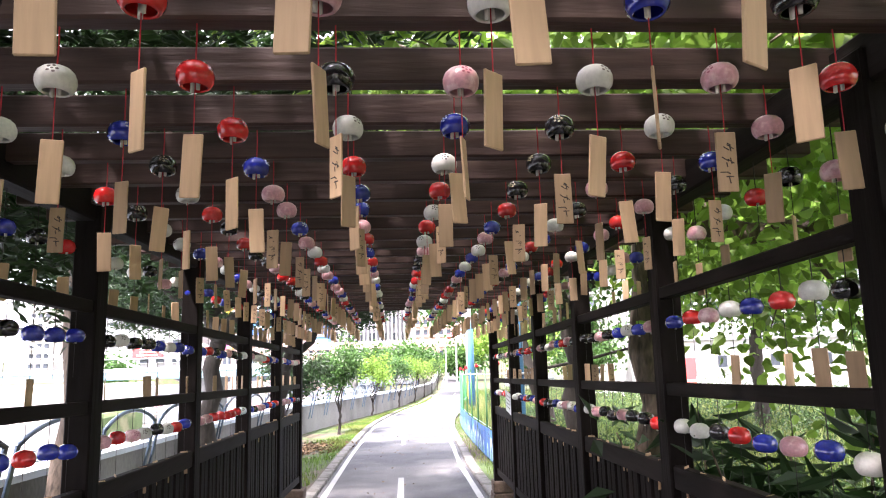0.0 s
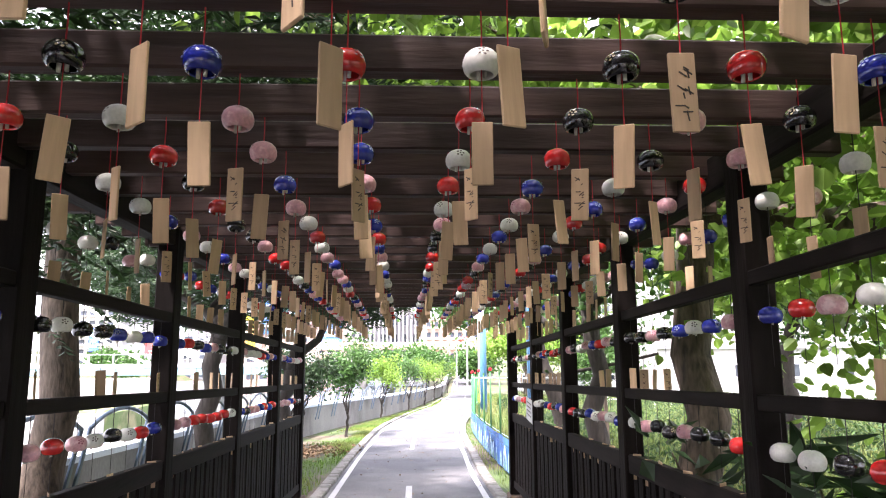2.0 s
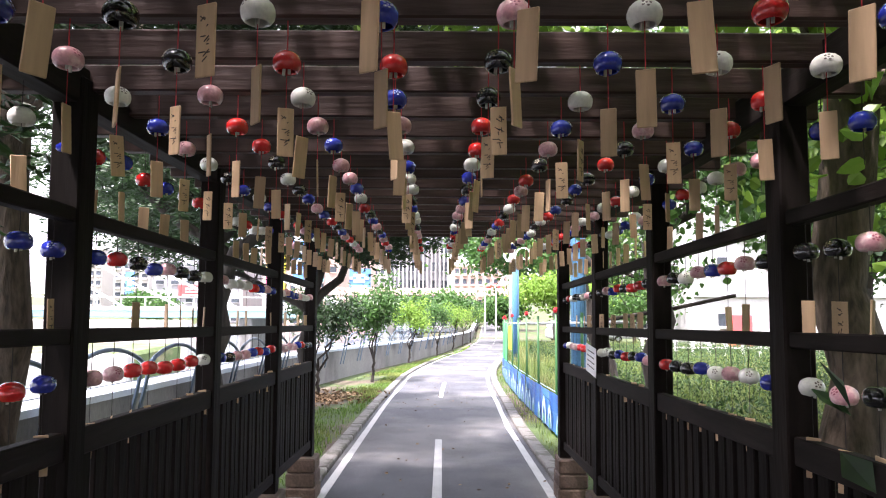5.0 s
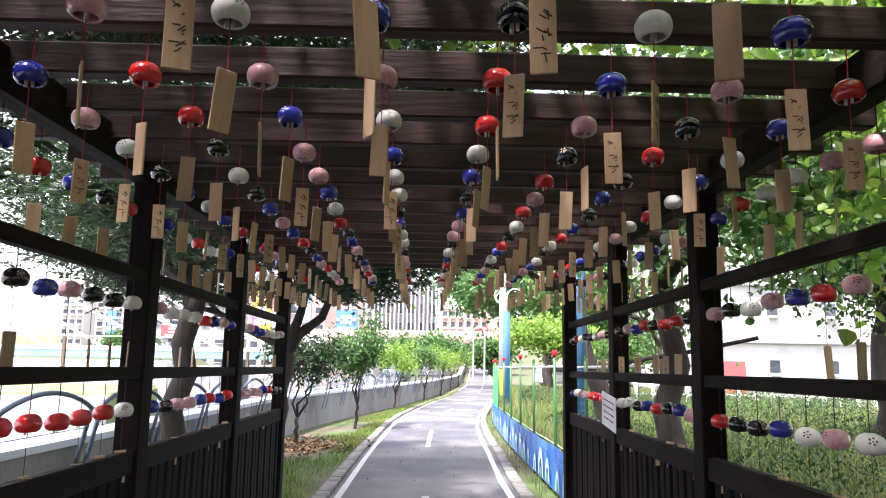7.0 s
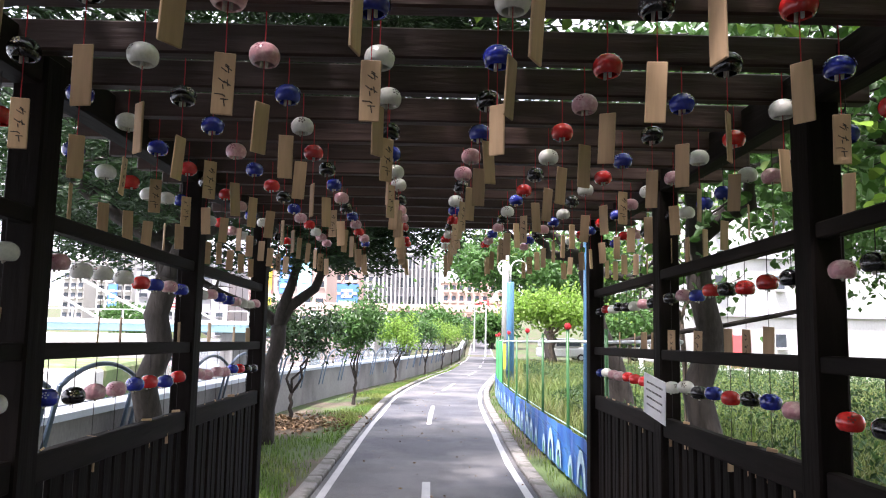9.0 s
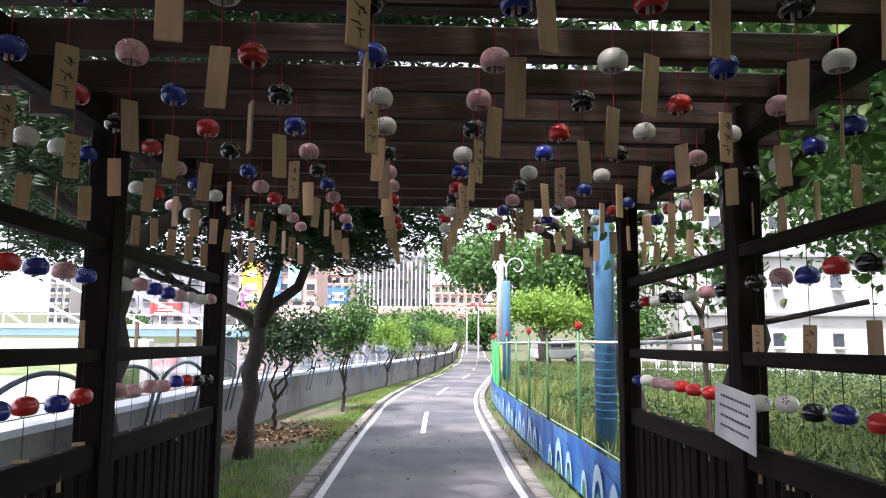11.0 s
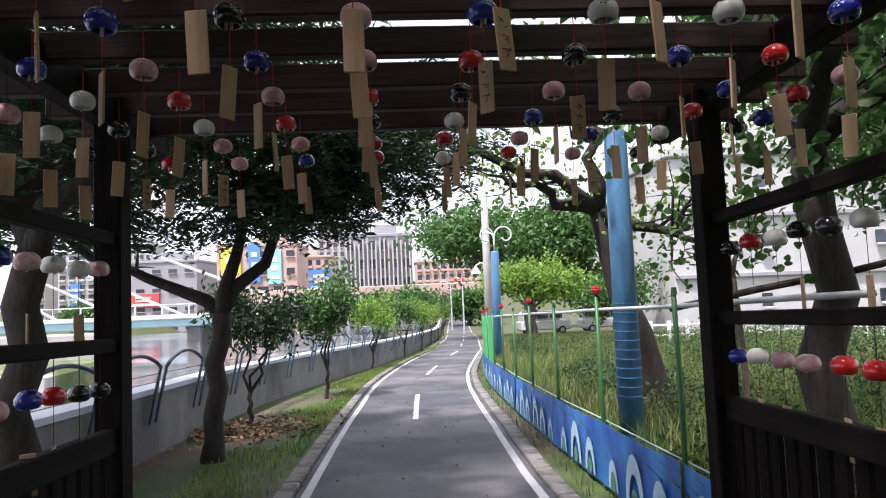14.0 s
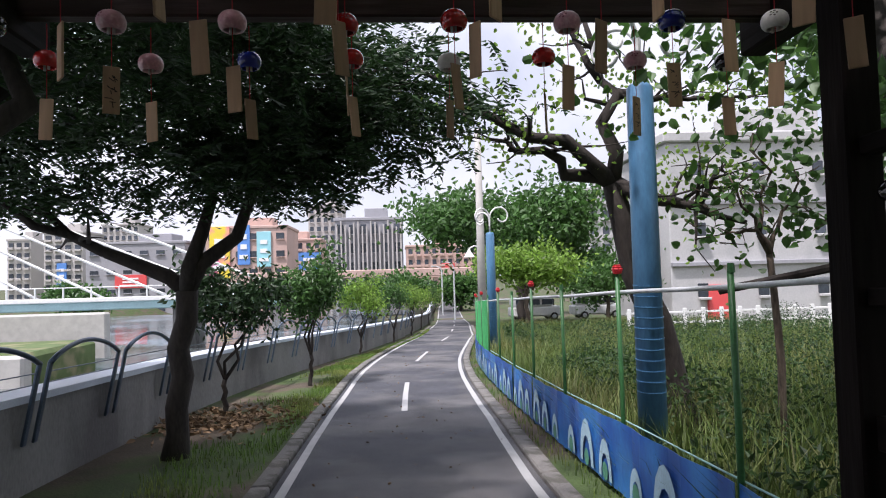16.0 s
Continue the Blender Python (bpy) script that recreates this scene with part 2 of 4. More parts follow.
# ---- mesh tools ----
class Solid:
    def __init__(self):
        self.v, self.f = [], []

    def add(self, verts, faces):
        k = len(self.v)
        self.v += [tuple(p) for p in verts]
        self.f += [tuple(i + k for i in f) for f in faces]
        return self

    def box(self, c, s, e=0.004, m=None):
        """A box with chamfered edges: centre, size, chamfer."""
        h = [d / 2 for d in s]
        e = min(e, min(h) * 0.6)
        vs, idx = [], {}
        for sx in (-1, 1):
            for sy in (-1, 1):
                for sz in (-1, 1):
                    for a in range(3):
                        p = [sx * h[0], sy * h[1], sz * h[2]]
                        for b in range(3):
                            if b != a:
                                p[b] -= (sx, sy, sz)[b] * e
                        idx[sx, sy, sz, a] = len(vs)
                        q = Vector(p)
                        if m is not None:
                            q = m @ q
                        vs.append((q[0] + c[0], q[1] + c[1], q[2] + c[2]))
        fs = []
        for a in range(3):
            b, d = (a + 1) % 3, (a + 2) % 3
            for s0 in (-1, 1):
                ring = []
                for sb, sd in ((-1, -1), (1, -1), (1, 1), (-1, 1)):
                    key = [0, 0, 0]
                    key[a], key[b], key[d] = s0, sb, sd
                    ring.append(idx[(*key, a)])
                fs.append(ring if s0 > 0 else ring[::-1])
            for sb in (-1, 1):
                for sd in (-1, 1):
                    k0, k1 = [0, 0, 0], [0, 0, 0]
                    k0[a], k0[b], k0[d] = -1, sb, sd
                    k1[a], k1[b], k1[d] = 1, sb, sd
                    q = [idx[(*k0, b)], idx[(*k1, b)], idx[(*k1, d)], idx[(*k0, d)]]
                    fs.append(q if sb * sd < 0 else q[::-1])
        for sx in (-1, 1):
            for sy in (-1, 1):
                for sz in (-1, 1):
                    q = [idx[sx, sy, sz, a] for a in range(3)]
                    fs.append(q if sx * sy * sz > 0 else q[::-1])
        return self.add(vs, fs)

    def tube(self, pts, radii, n=8):
        pts = [Vector(p) for p in pts]
        if not hasattr(radii, "__len__"):
            radii = [radii] * len(pts)
        vs, fs = [], []
        side = None
        for i, p in enumerate(pts):
            d = (pts[min(i + 1, len(pts) - 1)] - pts[max(i - 1, 0)]).normalized()
            if side is None:
                side = d.orthogonal().normalized()
            side = (side - d * side.dot(d)).normalized()
            up = d.cross(side)
            for k in range(n):
                a = 2 * math.pi * k / n
                vs.append(p + (side * math.cos(a) + up * math.sin(a)) * radii[i])
        for i in range(len(pts) - 1):
            for k in range(n):
                fs.append((i * n + k, i * n + (k + 1) % n, (i + 1) * n + (k + 1) % n, (i + 1) * n + k))
        fs += [tuple(range(n))[::-1], tuple((len(pts) - 1) * n + k for k in range(n))]
        return self.add(vs, fs)

    def lathe(self, profile, n=20):
        vs, fs = [], []
        for r, z in profile:
            for k in range(n):
                a = 2 * math.pi * k / n
                vs.append((r * math.cos(a), r * math.sin(a), z))
        for i in range(len(profile) - 1):
            for k in range(n):
                fs.append((i * n + k, i * n + (k + 1) % n, (i + 1) * n + (k + 1) % n, (i + 1) * n + k))
        return self.add(vs, fs)

    def slope(self):
        """Tilts a piece that follows the slope."""
        self.v = [(x, y, z - SLOPE * y) for x, y, z in self.v]
        return self

    def drop(self):
        """Sets points given above the path onto its slope."""
        self.v = [(x, y, z + fall(y)) for x, y, z in self.v]
        return self

    def mesh(self, name, material, smooth=False):
        me = bpy.data.meshes.new(name)
        me.from_pydata(self.v, [], self.f)
        me.materials.append(material)
        if smooth:
            me.polygons.foreach_set("use_smooth", [True] * len(me.polygons))
        me.update()
        return me


def part(name, shape, material, parent=None, label="", smooth=False, at=None, kind=""):
    """Links a shape (or a mesh already made) as one object under a thing."""
    me = shape if isinstance(shape, bpy.types.Mesh) else shape.mesh(name, material, smooth)
    ob = new(name, me)
    on_ground = parent is None or parent.name.split(".")[0] in ("pergola", "fence", "kerb", "river_wall")
    if on_ground and at is None:
        co = np.empty(len(me.vertices) * 3)
        me.vertices.foreach_get("co", co)
        co = co.reshape(-1, 3)
        co[:, 2] -= SLOPE * (np.minimum(co[:, 1], 75) - 2)
        me.vertices.foreach_set("co", co.ravel())
        me.update()
    if parent is not None:
        ob.parent = parent
    if at is not None:
        ob.matrix_local = Matrix.Translation((0, 0, fall(at.translation.y) if on_ground else 0)) @ at
    if label:
        ob["label"] = label
    if kind:
        ob["kind"] = kind
    return ob


def empty(name, at, label, category, group="", kind=""):
    ob = new(name)
    ob.empty_display_size = 0.1
    ob.matrix_world = at if at == Matrix() else Matrix.Translation((0, 0, -SLOPE * (at.translation.y - 2))) @ at
    return tagged(ob, label, category, group, kind)


def leaf_mesh(name, centres, ways, length, width, material, rng):
    """Many small folded leaves as one mesh."""
    c, w = np.asarray(centres, float), np.asarray(ways, float)
    n = len(c)
    w = w / (np.linalg.norm(w, axis=1, keepdims=True) + 1e-9)
    r = rng.normal(size=(n, 3))
    s = np.cross(w, r)
    s /= np.linalg.norm(s, axis=1, keepdims=True) + 1e-9
    up = np.cross(s, w)
    L = (length * rng.uniform(0.7, 1.3, n))[:, None]
    B = (width * rng.uniform(0.7, 1.3, n))[:, None]
    v = np.stack([c, c + w * L * 0.45 + s * B * 0.5 + up * B * 0.15, c + w * L - up * L * 0.1, c + w * L * 0.45 - s * B * 0.5 + up * B * 0.15], 1).reshape(-1, 3)
    k = np.arange(n)[:, None] * 4
    f = np.concatenate([k + [0, 1, 2], k + [0, 2, 3]], 1).reshape(-1, 3)
    if width > 0.5 * length and n < 20000:
        # broad leaves: a rounded outline folded along the midrib
        rim = [(0.0, 0.0), (0.16, 0.42), (0.48, 0.5), (0.8, 0.28), (1.0, 0.0), (0.8, -0.28), (0.48, -0.5), (0.16, -0.42)]
        v = np.stack([c + w * L * a + s * B * b + up * (B * abs(b) * 0.35 - L * 0.12 * a * a) for a, b in rim], 1).reshape(-1, 3)
        k = np.arange(n)[:, None] * 8
        f = np.concatenate([k + t for t in ([0, 1, 4], [1, 2, 4], [2, 3, 4], [0, 4, 7], [7, 4, 6], [6, 4, 5])], 1).reshape(-1, 3)
    me = bpy.data.meshes.new(name)
    me.from_pydata(v.tolist(), [], f.tolist())
    me.materials.append(material)
    return me


def blade_mesh(name, xy, z, height, width, material, rng, lean=0.35):
    n = len(xy)
    a = rng.uniform(0, 2 * math.pi, n)
    h = height * rng.uniform(0.45, 1.25, n)
    d = np.stack([np.cos(a), np.sin(a)], 1)
    s = np.stack([-np.sin(a), np.cos(a)], 1) * (width * rng.uniform(0.6, 1.3, n))[:, None]
    ln = (h * rng.uniform(0, lean * 2, n))[:, None]
    base = np.concatenate([xy, np.full((n, 1), z) if np.isscalar(z) else np.asarray(z)[:, None]], 1)
    def at(off, hz):
        p = base.copy()
        p[:, :2] += off
        p[:, 2] += hz
        return p
    v = np.stack([at(s, 0), at(-s, 0), at(d * ln * 0.3 + s * 0.7, h * 0.6), at(d * ln * 0.3 - s * 0.7, h * 0.6), at(d * ln, h)], 1).reshape(-1, 3)
    k = np.arange(n)[:, None] * 5
    f = np.concatenate([k + [0, 1, 3], k + [0, 3, 2], k + [2, 3, 4]], 1).reshape(-1, 3)
    me = bpy.data.meshes.new(name)
    me.from_pydata(v.tolist(), [], f.tolist())
    me.materials.append(material)
    return me


# ---- plan ----
def centre_line(y):
    """x of the path's centre."""
    return float(np.interp(y, [-60, 16, 18, 20, 22, 24, 26.3, 28, 30.3, 36.2, 40.2, 60, 100, 160], [0, 0, 0.02, 0.07, 0.14, 0.26, 0.47, 0.68, 1.0, 1.89, 2.55, 4.6, 7.5, 14]))


def left_half(y):
    """Half the path's width on the river side; the path widens at the bend."""
    return float(np.interp(y, [20, 27, 34, 45], [1.06, 1.2, 1.4, 1.5]))


def right_half(y):
    return float(np.interp(y, [14, 17, 24, 32, 45], [1.055, 1.14, 1.18, 1.18, 1.1]))


def wall_line(y):
    """x of the river wall's near face."""
    return centre_line(y) - float(np.interp(y, [-60, 18, 21, 26, 32, 60], [3.4, 3.4, 3.25, 2.8, 2.4, 2.3]))


def ground_height(x, y):
    w = wall_line(y) - 0.35
    if x > w:
        return -0.03
    return float(np.interp(w - x, [0, 0.4, 62, 65, 72, 400], [-0.03, -2.6, -2.6, -0.5, 0.4, 1.0]))


def strip(name, x0, x1, z, material, y0, y1, step=1.0, thick=0.0):
    """A band that follows the path, between offsets x0 and x1 from its centre."""
    s = Solid()
    ys = np.arange(y0, y1 + 1e-6, step)
    v, f = [], []
    for y in ys:
        c = centre_line(y)
        p0, p1 = [c + x + (right_half(y) - 1.055 if x > 0.5 else 1.06 - left_half(y) if x < -0.5 else 0) for x in (x0, x1)]
        v += [(p0, y, z), (p1, y, z), (p0, y, z - thick), (p1, y, z - thick)]
    for i in range(len(ys) - 1):
        a, b = i * 4, i * 4 + 4
        f.append((a, a + 1, b + 1, b))
        if thick:
            f += [(a + 2, a, b, b + 2), (a + 1, a + 3, b + 3, b + 1)]
    if thick:
        e = (len(ys) - 1) * 4
        f += [(0, 2, 3, 1), (e, e + 1, e + 3, e + 2)]
    s.add(v, f)
    return part(name, s, material)


# ground sheet
xs = np.concatenate([[-900, -300, -120], np.arange(-80, -8, 4.0), np.arange(-8, 6, 0.25), np.arange(6, 30, 3.0), [40, 80, 200, 900]])
ys = np.concatenate([[-600, -150, -40], np.arange(-12, 60, 1.0), np.arange(60, 120, 6.0), [150, 220, 400, 1500]])
g = Solid()
g.add([(x, y, ground_height(x, y)) for y in ys for x in xs],
      [(j * len(xs) + i, j * len(xs) + i + 1, (j + 1) * len(xs) + i + 1, (j + 1) * len(xs) + i) for j in range(len(ys) - 1) for i in range(len(xs) - 1)])
tagged(part("ground", g, M_GROUND), "bare earth ground with worn patchy green grass", "ground", kind="structure")

tagged(strip("road", -1.16, 1.16, 0.0, M_ASPHALT, -40, 140, thick=0.06), "dark grey asphalt cycle path with worn patches", "path", kind="structure")
tagged(strip("edge_line", -1.1, -1.015, 0.004, M_LINE, -40, 140), "worn white painted edge line on the asphalt", "line", kind="structure")
tagged(strip("edge_line", 1.015, 1.1, 0.004, M_LINE, -40, 140), "worn white painted edge line on the asphalt", "line", kind="structure")
for y0 in (-9, 0.4, 9.4, 17.9, 26.3, 35.8, 45, 54, 63):
    tagged(strip("lane_dash", -0.045, 0.045, 0.005, M_LINE, y0, y0 + 3.5, 0.5), "white painted dash along the path's centre", "line", kind="structure")

# kerb stones, metre by metre
for side in (-1, 1):
    kerb = empty("kerb", Matrix(), "grey weathered concrete kerb stones beside the path", "kerb", kind="structure")
    for i in range(60):
        y = -6 + i * 1.0
        half = right_half if side > 0 else left_half
        a = math.atan(centre_line(y + 1) - centre_line(y) + side * (half(y + 1) - half(y)))
        s = Solid().box((0, 0, 0), (0.17, 0.985 / math.cos(a), 0.2), 0.015).slope()
        if i == 0:
            stone = s.mesh("kerb_stone", M_KERB)
        part("kerb_stone", stone, M_KERB, kerb, at=Matrix.Translation((centre_line(y + 0.5) + side * (half(y + 0.5) + 0.198), y + 0.5, -0.06 + 0.004 * (i % 3))) @ Matrix.Rotation(-a, 4, "Z"))

# river wall with pale cap
wall = empty("river_wall", Matrix(), "grey stained concrete river wall with pale capping", "wall", kind="structure")
for nm, o0, o1, z0, z1, m in (("wall_body", -0.3, 0.0, -3.0, 0.78, M_WALL), ("wall_cap", -0.38, 0.05, 0.782, 0.85, M_CAP)):
    s = Solid()
    yy = np.arange(-30, 110, 1.0)
    v, f = [], []
    for y in yy:
        w = wall_line(y)
        v += [(w + o0, y, z1), (w + o1, y, z1), (w + o1, y, z0), (w + o0, y, z0)]
    for i in range(len(yy) - 1):
        a, b = i * 4, i * 4 + 4
        f += [(a + k, a + (k + 1) % 4, b + (k + 1) % 4, b + k) for k in range(4)]
    f += [(0, 3, 2, 1), tuple(len(v) - 4 + k for k in range(4))]
    part(nm, s.add(v, f), m, wall, "pale blue-grey capping" if nm == "wall_cap" else "")
water = Solid()
wy = np.arange(-50, 140, 5.0)
water.add([(x, y, -1.45) for y in wy for x in (-66, -3.6)], [(2 * i, 2 * i + 1, 2 * i + 3, 2 * i + 2) for i in range(len(wy) - 1)])
tagged(part("water", water, M_WATER), "shallow grey river water with pale reflections", "water", kind="structure")


# ---- pergola ----
POST_Y = [9.95 - 1.29 * i for i in range(9)]
pergola = empty("pergola", Matrix(), "dark brown stained timber pergola over the cycle path", "pergola")


def lift(y):
    """The roof falls less steeply than the path."""
    return 0.018 * (y - 5.3)


def row_y(i):
    """y of a roof beam, counted back from the exit."""
    return 10.29 - 0.2787 * i


for sx in (-1, 1):
    for y in POST_Y:
        tall = 2.36 + lift(y)
        inset = 0.022 if sx > 0 and y > 9.9 else 0
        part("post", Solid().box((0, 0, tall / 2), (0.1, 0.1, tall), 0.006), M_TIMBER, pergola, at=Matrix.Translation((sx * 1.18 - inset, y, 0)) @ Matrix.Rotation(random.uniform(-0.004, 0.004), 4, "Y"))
        ped = empty("pedestal", Matrix.Translation((sx * 1.21, y - 0.02, 0)), "", "")
        ped.parent = pergola
        for key in ("label", "category"):
            if key in ped:
                del ped[key]
    length = POST_Y[0] - POST_Y[-1] + 0.9
    yc = (POST_Y[0] + POST_Y[-1]) / 2 + 0.05
    plate = Solid().box((sx * 1.19, yc, 2.335), (0.09, length, 0.13), 0.008)
    plate.v = [(x, y, z + lift(y)) for x, y, z in plate.v]
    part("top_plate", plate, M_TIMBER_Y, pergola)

beam_mesh = Solid().box((0, 0, 0), (2.9, 0.055, 0.09), 0.006).mesh("beam", M_TIMBER_X)


BEAM_Y = [row_y(i) for i in range(40)]
for y in BEAM_Y:
    part("beam", beam_mesh, M_TIMBER_X, pergola, at=Matrix.Translation((random.uniform(-0.02, 0.02), y, 2.372 + lift(y) + random.uniform(-0.004, 0.004))) @ Matrix.Rotation(random.uniform(-0.004, 0.004), 4, "Z"))

span = 1.29 - 0.1
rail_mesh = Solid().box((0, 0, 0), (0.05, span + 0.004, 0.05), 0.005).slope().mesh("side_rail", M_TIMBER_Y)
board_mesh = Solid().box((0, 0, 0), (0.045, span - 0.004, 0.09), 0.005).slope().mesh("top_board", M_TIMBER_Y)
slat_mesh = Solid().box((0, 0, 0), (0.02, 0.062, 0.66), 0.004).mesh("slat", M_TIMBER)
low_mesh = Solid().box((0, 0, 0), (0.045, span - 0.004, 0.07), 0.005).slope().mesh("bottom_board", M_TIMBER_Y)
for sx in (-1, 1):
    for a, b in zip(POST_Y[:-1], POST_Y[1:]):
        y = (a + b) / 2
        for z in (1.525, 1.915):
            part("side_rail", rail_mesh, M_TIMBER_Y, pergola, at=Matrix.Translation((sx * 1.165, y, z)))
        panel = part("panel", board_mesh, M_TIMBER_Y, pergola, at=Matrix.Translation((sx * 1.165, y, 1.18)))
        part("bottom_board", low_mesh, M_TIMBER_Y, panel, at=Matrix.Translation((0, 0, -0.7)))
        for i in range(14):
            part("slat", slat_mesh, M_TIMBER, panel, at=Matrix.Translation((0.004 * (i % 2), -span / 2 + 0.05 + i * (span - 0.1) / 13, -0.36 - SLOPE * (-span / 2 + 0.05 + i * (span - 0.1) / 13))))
block_mesh = [Solid().box((0, 0, 0), (0.27 - 0.01 * j, 0.27 - 0.01 * j, 0.122), 0.012).mesh("block", M_BRICK) for j in range(3)]
for ob in list(pergola.children):
    if ob.name.startswith("pedestal"):
        for j in range(3):
            part("block", block_mesh[j], M_BRICK, ob, at=Matrix.Translation((0, 0, 0.061 + 0.126 * j)) @ Matrix.Rotation(random.uniform(-0.03, 0.03), 4, "Z"))
tagged(pergola, "dark brown stained timber pergola over the cycle path", "pergola")


# ---- wind chimes ----
bell_profile = [(0.004, 0.0), (0.014, -0.001), (0.024, -0.005), (0.032, -0.012), (0.036, -0.021), (0.0365, -0.029), (0.034, -0.038), (0.029, -0.044), (0.025, -0.046),
                (0.022, -0.045), (0.025, -0.04), (0.03, -0.034), (0.032, -0.026), (0.03, -0.016), (0.02, -0.007), (0.003, -0.005)]
bell_profile = [(r, z * 1.15) for r, z in bell_profile]


def dome_point(a, h):
    r = float(np.interp(-h, [p[1] * -1 for p in bell_profile[:9]], [p[0] for p in bell_profile[:9]]))
    return Vector(((r + 0.0006) * math.cos(a), (r + 0.0006) * math.sin(a), h))


def flower_marks(a0):
    """Dots of a painted blossom on the bell's shoulder."""
    s = Solid()
    for a1 in (a0, a0 + 2.6):
        spots = [(0, 0, 0.0026)] + [(math.cos(t) * 0.0085, math.sin(t) * 0.0075, 0.0034) for t in np.arange(5) * 2 * math.pi / 5]
        for du, dv, r in spots:
            c = dome_point(a1 + du / 0.034, -0.017 + dv)
            nrm = Vector((c.x, c.y, 0.02)).normalized()
            u = nrm.orthogonal().normalized()
            w = nrm.cross(u)
            s.add([c + nrm * 0.0004] + [c + (u * math.cos(t) + w * math.sin(t)) * r - nrm * 0.0003 for t in np.arange(7) * 2 * math.pi / 7],
                  [(0, 1 + k, 1 + (k + 1) % 7) for k in range(7)])
    return s


MARKS = {"red": mat("dark_red_mark", (0.2, 0.01, 0.01), 0.4, 0.1, 30, 0), "pink": mat("plum_mark", (0.3, 0.06, 0.1), 0.4, 0.1, 30, 0),
         "white": mat("brown_mark", (0.1, 0.07, 0.06), 0.5, 0.1, 30, 0), "blue": mat("pale_mark", (0.3, 0.35, 0.6), 0.4, 0.1, 30, 0),
         "black": mat("gold_mark", (0.25, 0.2, 0.1), 0.4, 0.1, 30, 0)}
clapper_mesh = Solid().tube([(0.006, 0, -0.032), (0.006, 0, -0.057)], [0.0045, 0.0038], 7).tube([(-0.006, 0.002, -0.032), (-0.007, 0.002, -0.061)], [0.0045, 0.0038], 7).mesh("clapper", M_CLAPPER, True)
bell_mesh = {c: Solid().lathe(bell_profile).mesh("bell", m, True) for c, m in M_BELL.items()}
mark_mesh = {c: flower_marks(i * 1.1).mesh("painted_flower", m) for i, (c, m) in enumerate(MARKS.items())}


def writing(rng):
    """Brush strokes too small to read, as plain bars on both faces."""
    s = Solid()
    for face in (-1, 1):
        for row in range(3):
            z = -0.03 - row * 0.03
            for k in range(4):
                s.box((rng.uniform(-0.008, 0.008), face * 0.0029, z + rng.uniform(-0.009, 0.009)), (rng.uniform(0.004, 0.017), 0.0006, 0.0022), 0.0002,
                      Matrix.Rotation(rng.choice((0, 1.4, 0.6, -0.7)), 3, "Y"))
    return s


plain_tag = Solid().box((0, 0, -0.061), (0.04, 0.005, 0.122), 0.0015).mesh("tag", M_TAG)
ink_meshes = [writing(random.Random(s)).mesh("writing", M_INK) for s in range(3)]
WORDS = {"red": "red", "pink": "pink", "white": "off-white", "blue": "blue", "black": "black"}


def chime(colour, drop, string, written, place, turn, sway, tag_at=0.145, with_tag=True):
    """One hanging chime whose bell top lies at the origin; drop: length of string above it."""
    group = "chimes under the roof beams" if string is M_RED_STRING else "chimes along the side rails"
    lab = WORDS[colour] + (" glazed ceramic wind chime with wooden tag " if with_tag else " glazed ceramic wind chime without a tag ") + place
    th = empty("wind_chime", Matrix(), lab, "wind chime", group)
    part("bell", bell_mesh[colour], None, th)
    part("painted_flower", mark_mesh[colour], None, th, kind="stuff")
    part("clapper", clapper_mesh, None, th)
    part("string", Solid().tube([(0, 0, drop), (0.001, 0, drop / 2), (0, 0, -0.004)], 0.0016, 5).tube([(0, 0, -0.01), (0, 0, -tag_at - 0.005 if with_tag else -0.07)], 0.0011, 5), string, th)
    if not with_tag:
        return th
    tg = part("tag", plain_tag, None, th, at=Matrix.Translation((0, 0, -tag_at)) @ Matrix.Rotation(turn, 4, "Z") @ Matrix.Rotation(sway, 4, "Y") @ Matrix.Rotation(sway * 0.6, 4, "X"))
    if written is not None:
        part("writing", ink_meshes[written], None, tg, "handwritten brush strokes", kind="stuff")
    return th


chime_rng = random.Random(5)
COLOURS = ("red", "pink", "white", "blue", "black")
LETTER = dict(zip("RPWBK", COLOURS))
stock = {}


def hang(colour, x, y, z, drop, string, place, fixed_turn=None, tag_at=0.145, with_tag=True):
    variant = chime_rng.choice(range(9))
    key = (colour, drop, string.name, place, variant, with_tag)
    turn = chime_rng.uniform(-1.0, 1.0) if chime_rng.random() < 0.7 else chime_rng.uniform(-1.6, 1.6)
    if fixed_turn is not None:
        turn += fixed_turn
    m = Matrix.Translation((x, y, z + fall(y))) @ Matrix.Rotation(turn, 4, "Z")
    if key not in stock:
        stock[key] = chime(colour, drop, string, variant if variant < 2 else None, place, 0.0, chime_rng.uniform(-0.07, 0.07), tag_at, with_tag)
        stock[key].matrix_world = m
        return stock[key]
    return copy_thing(stock[key], m)


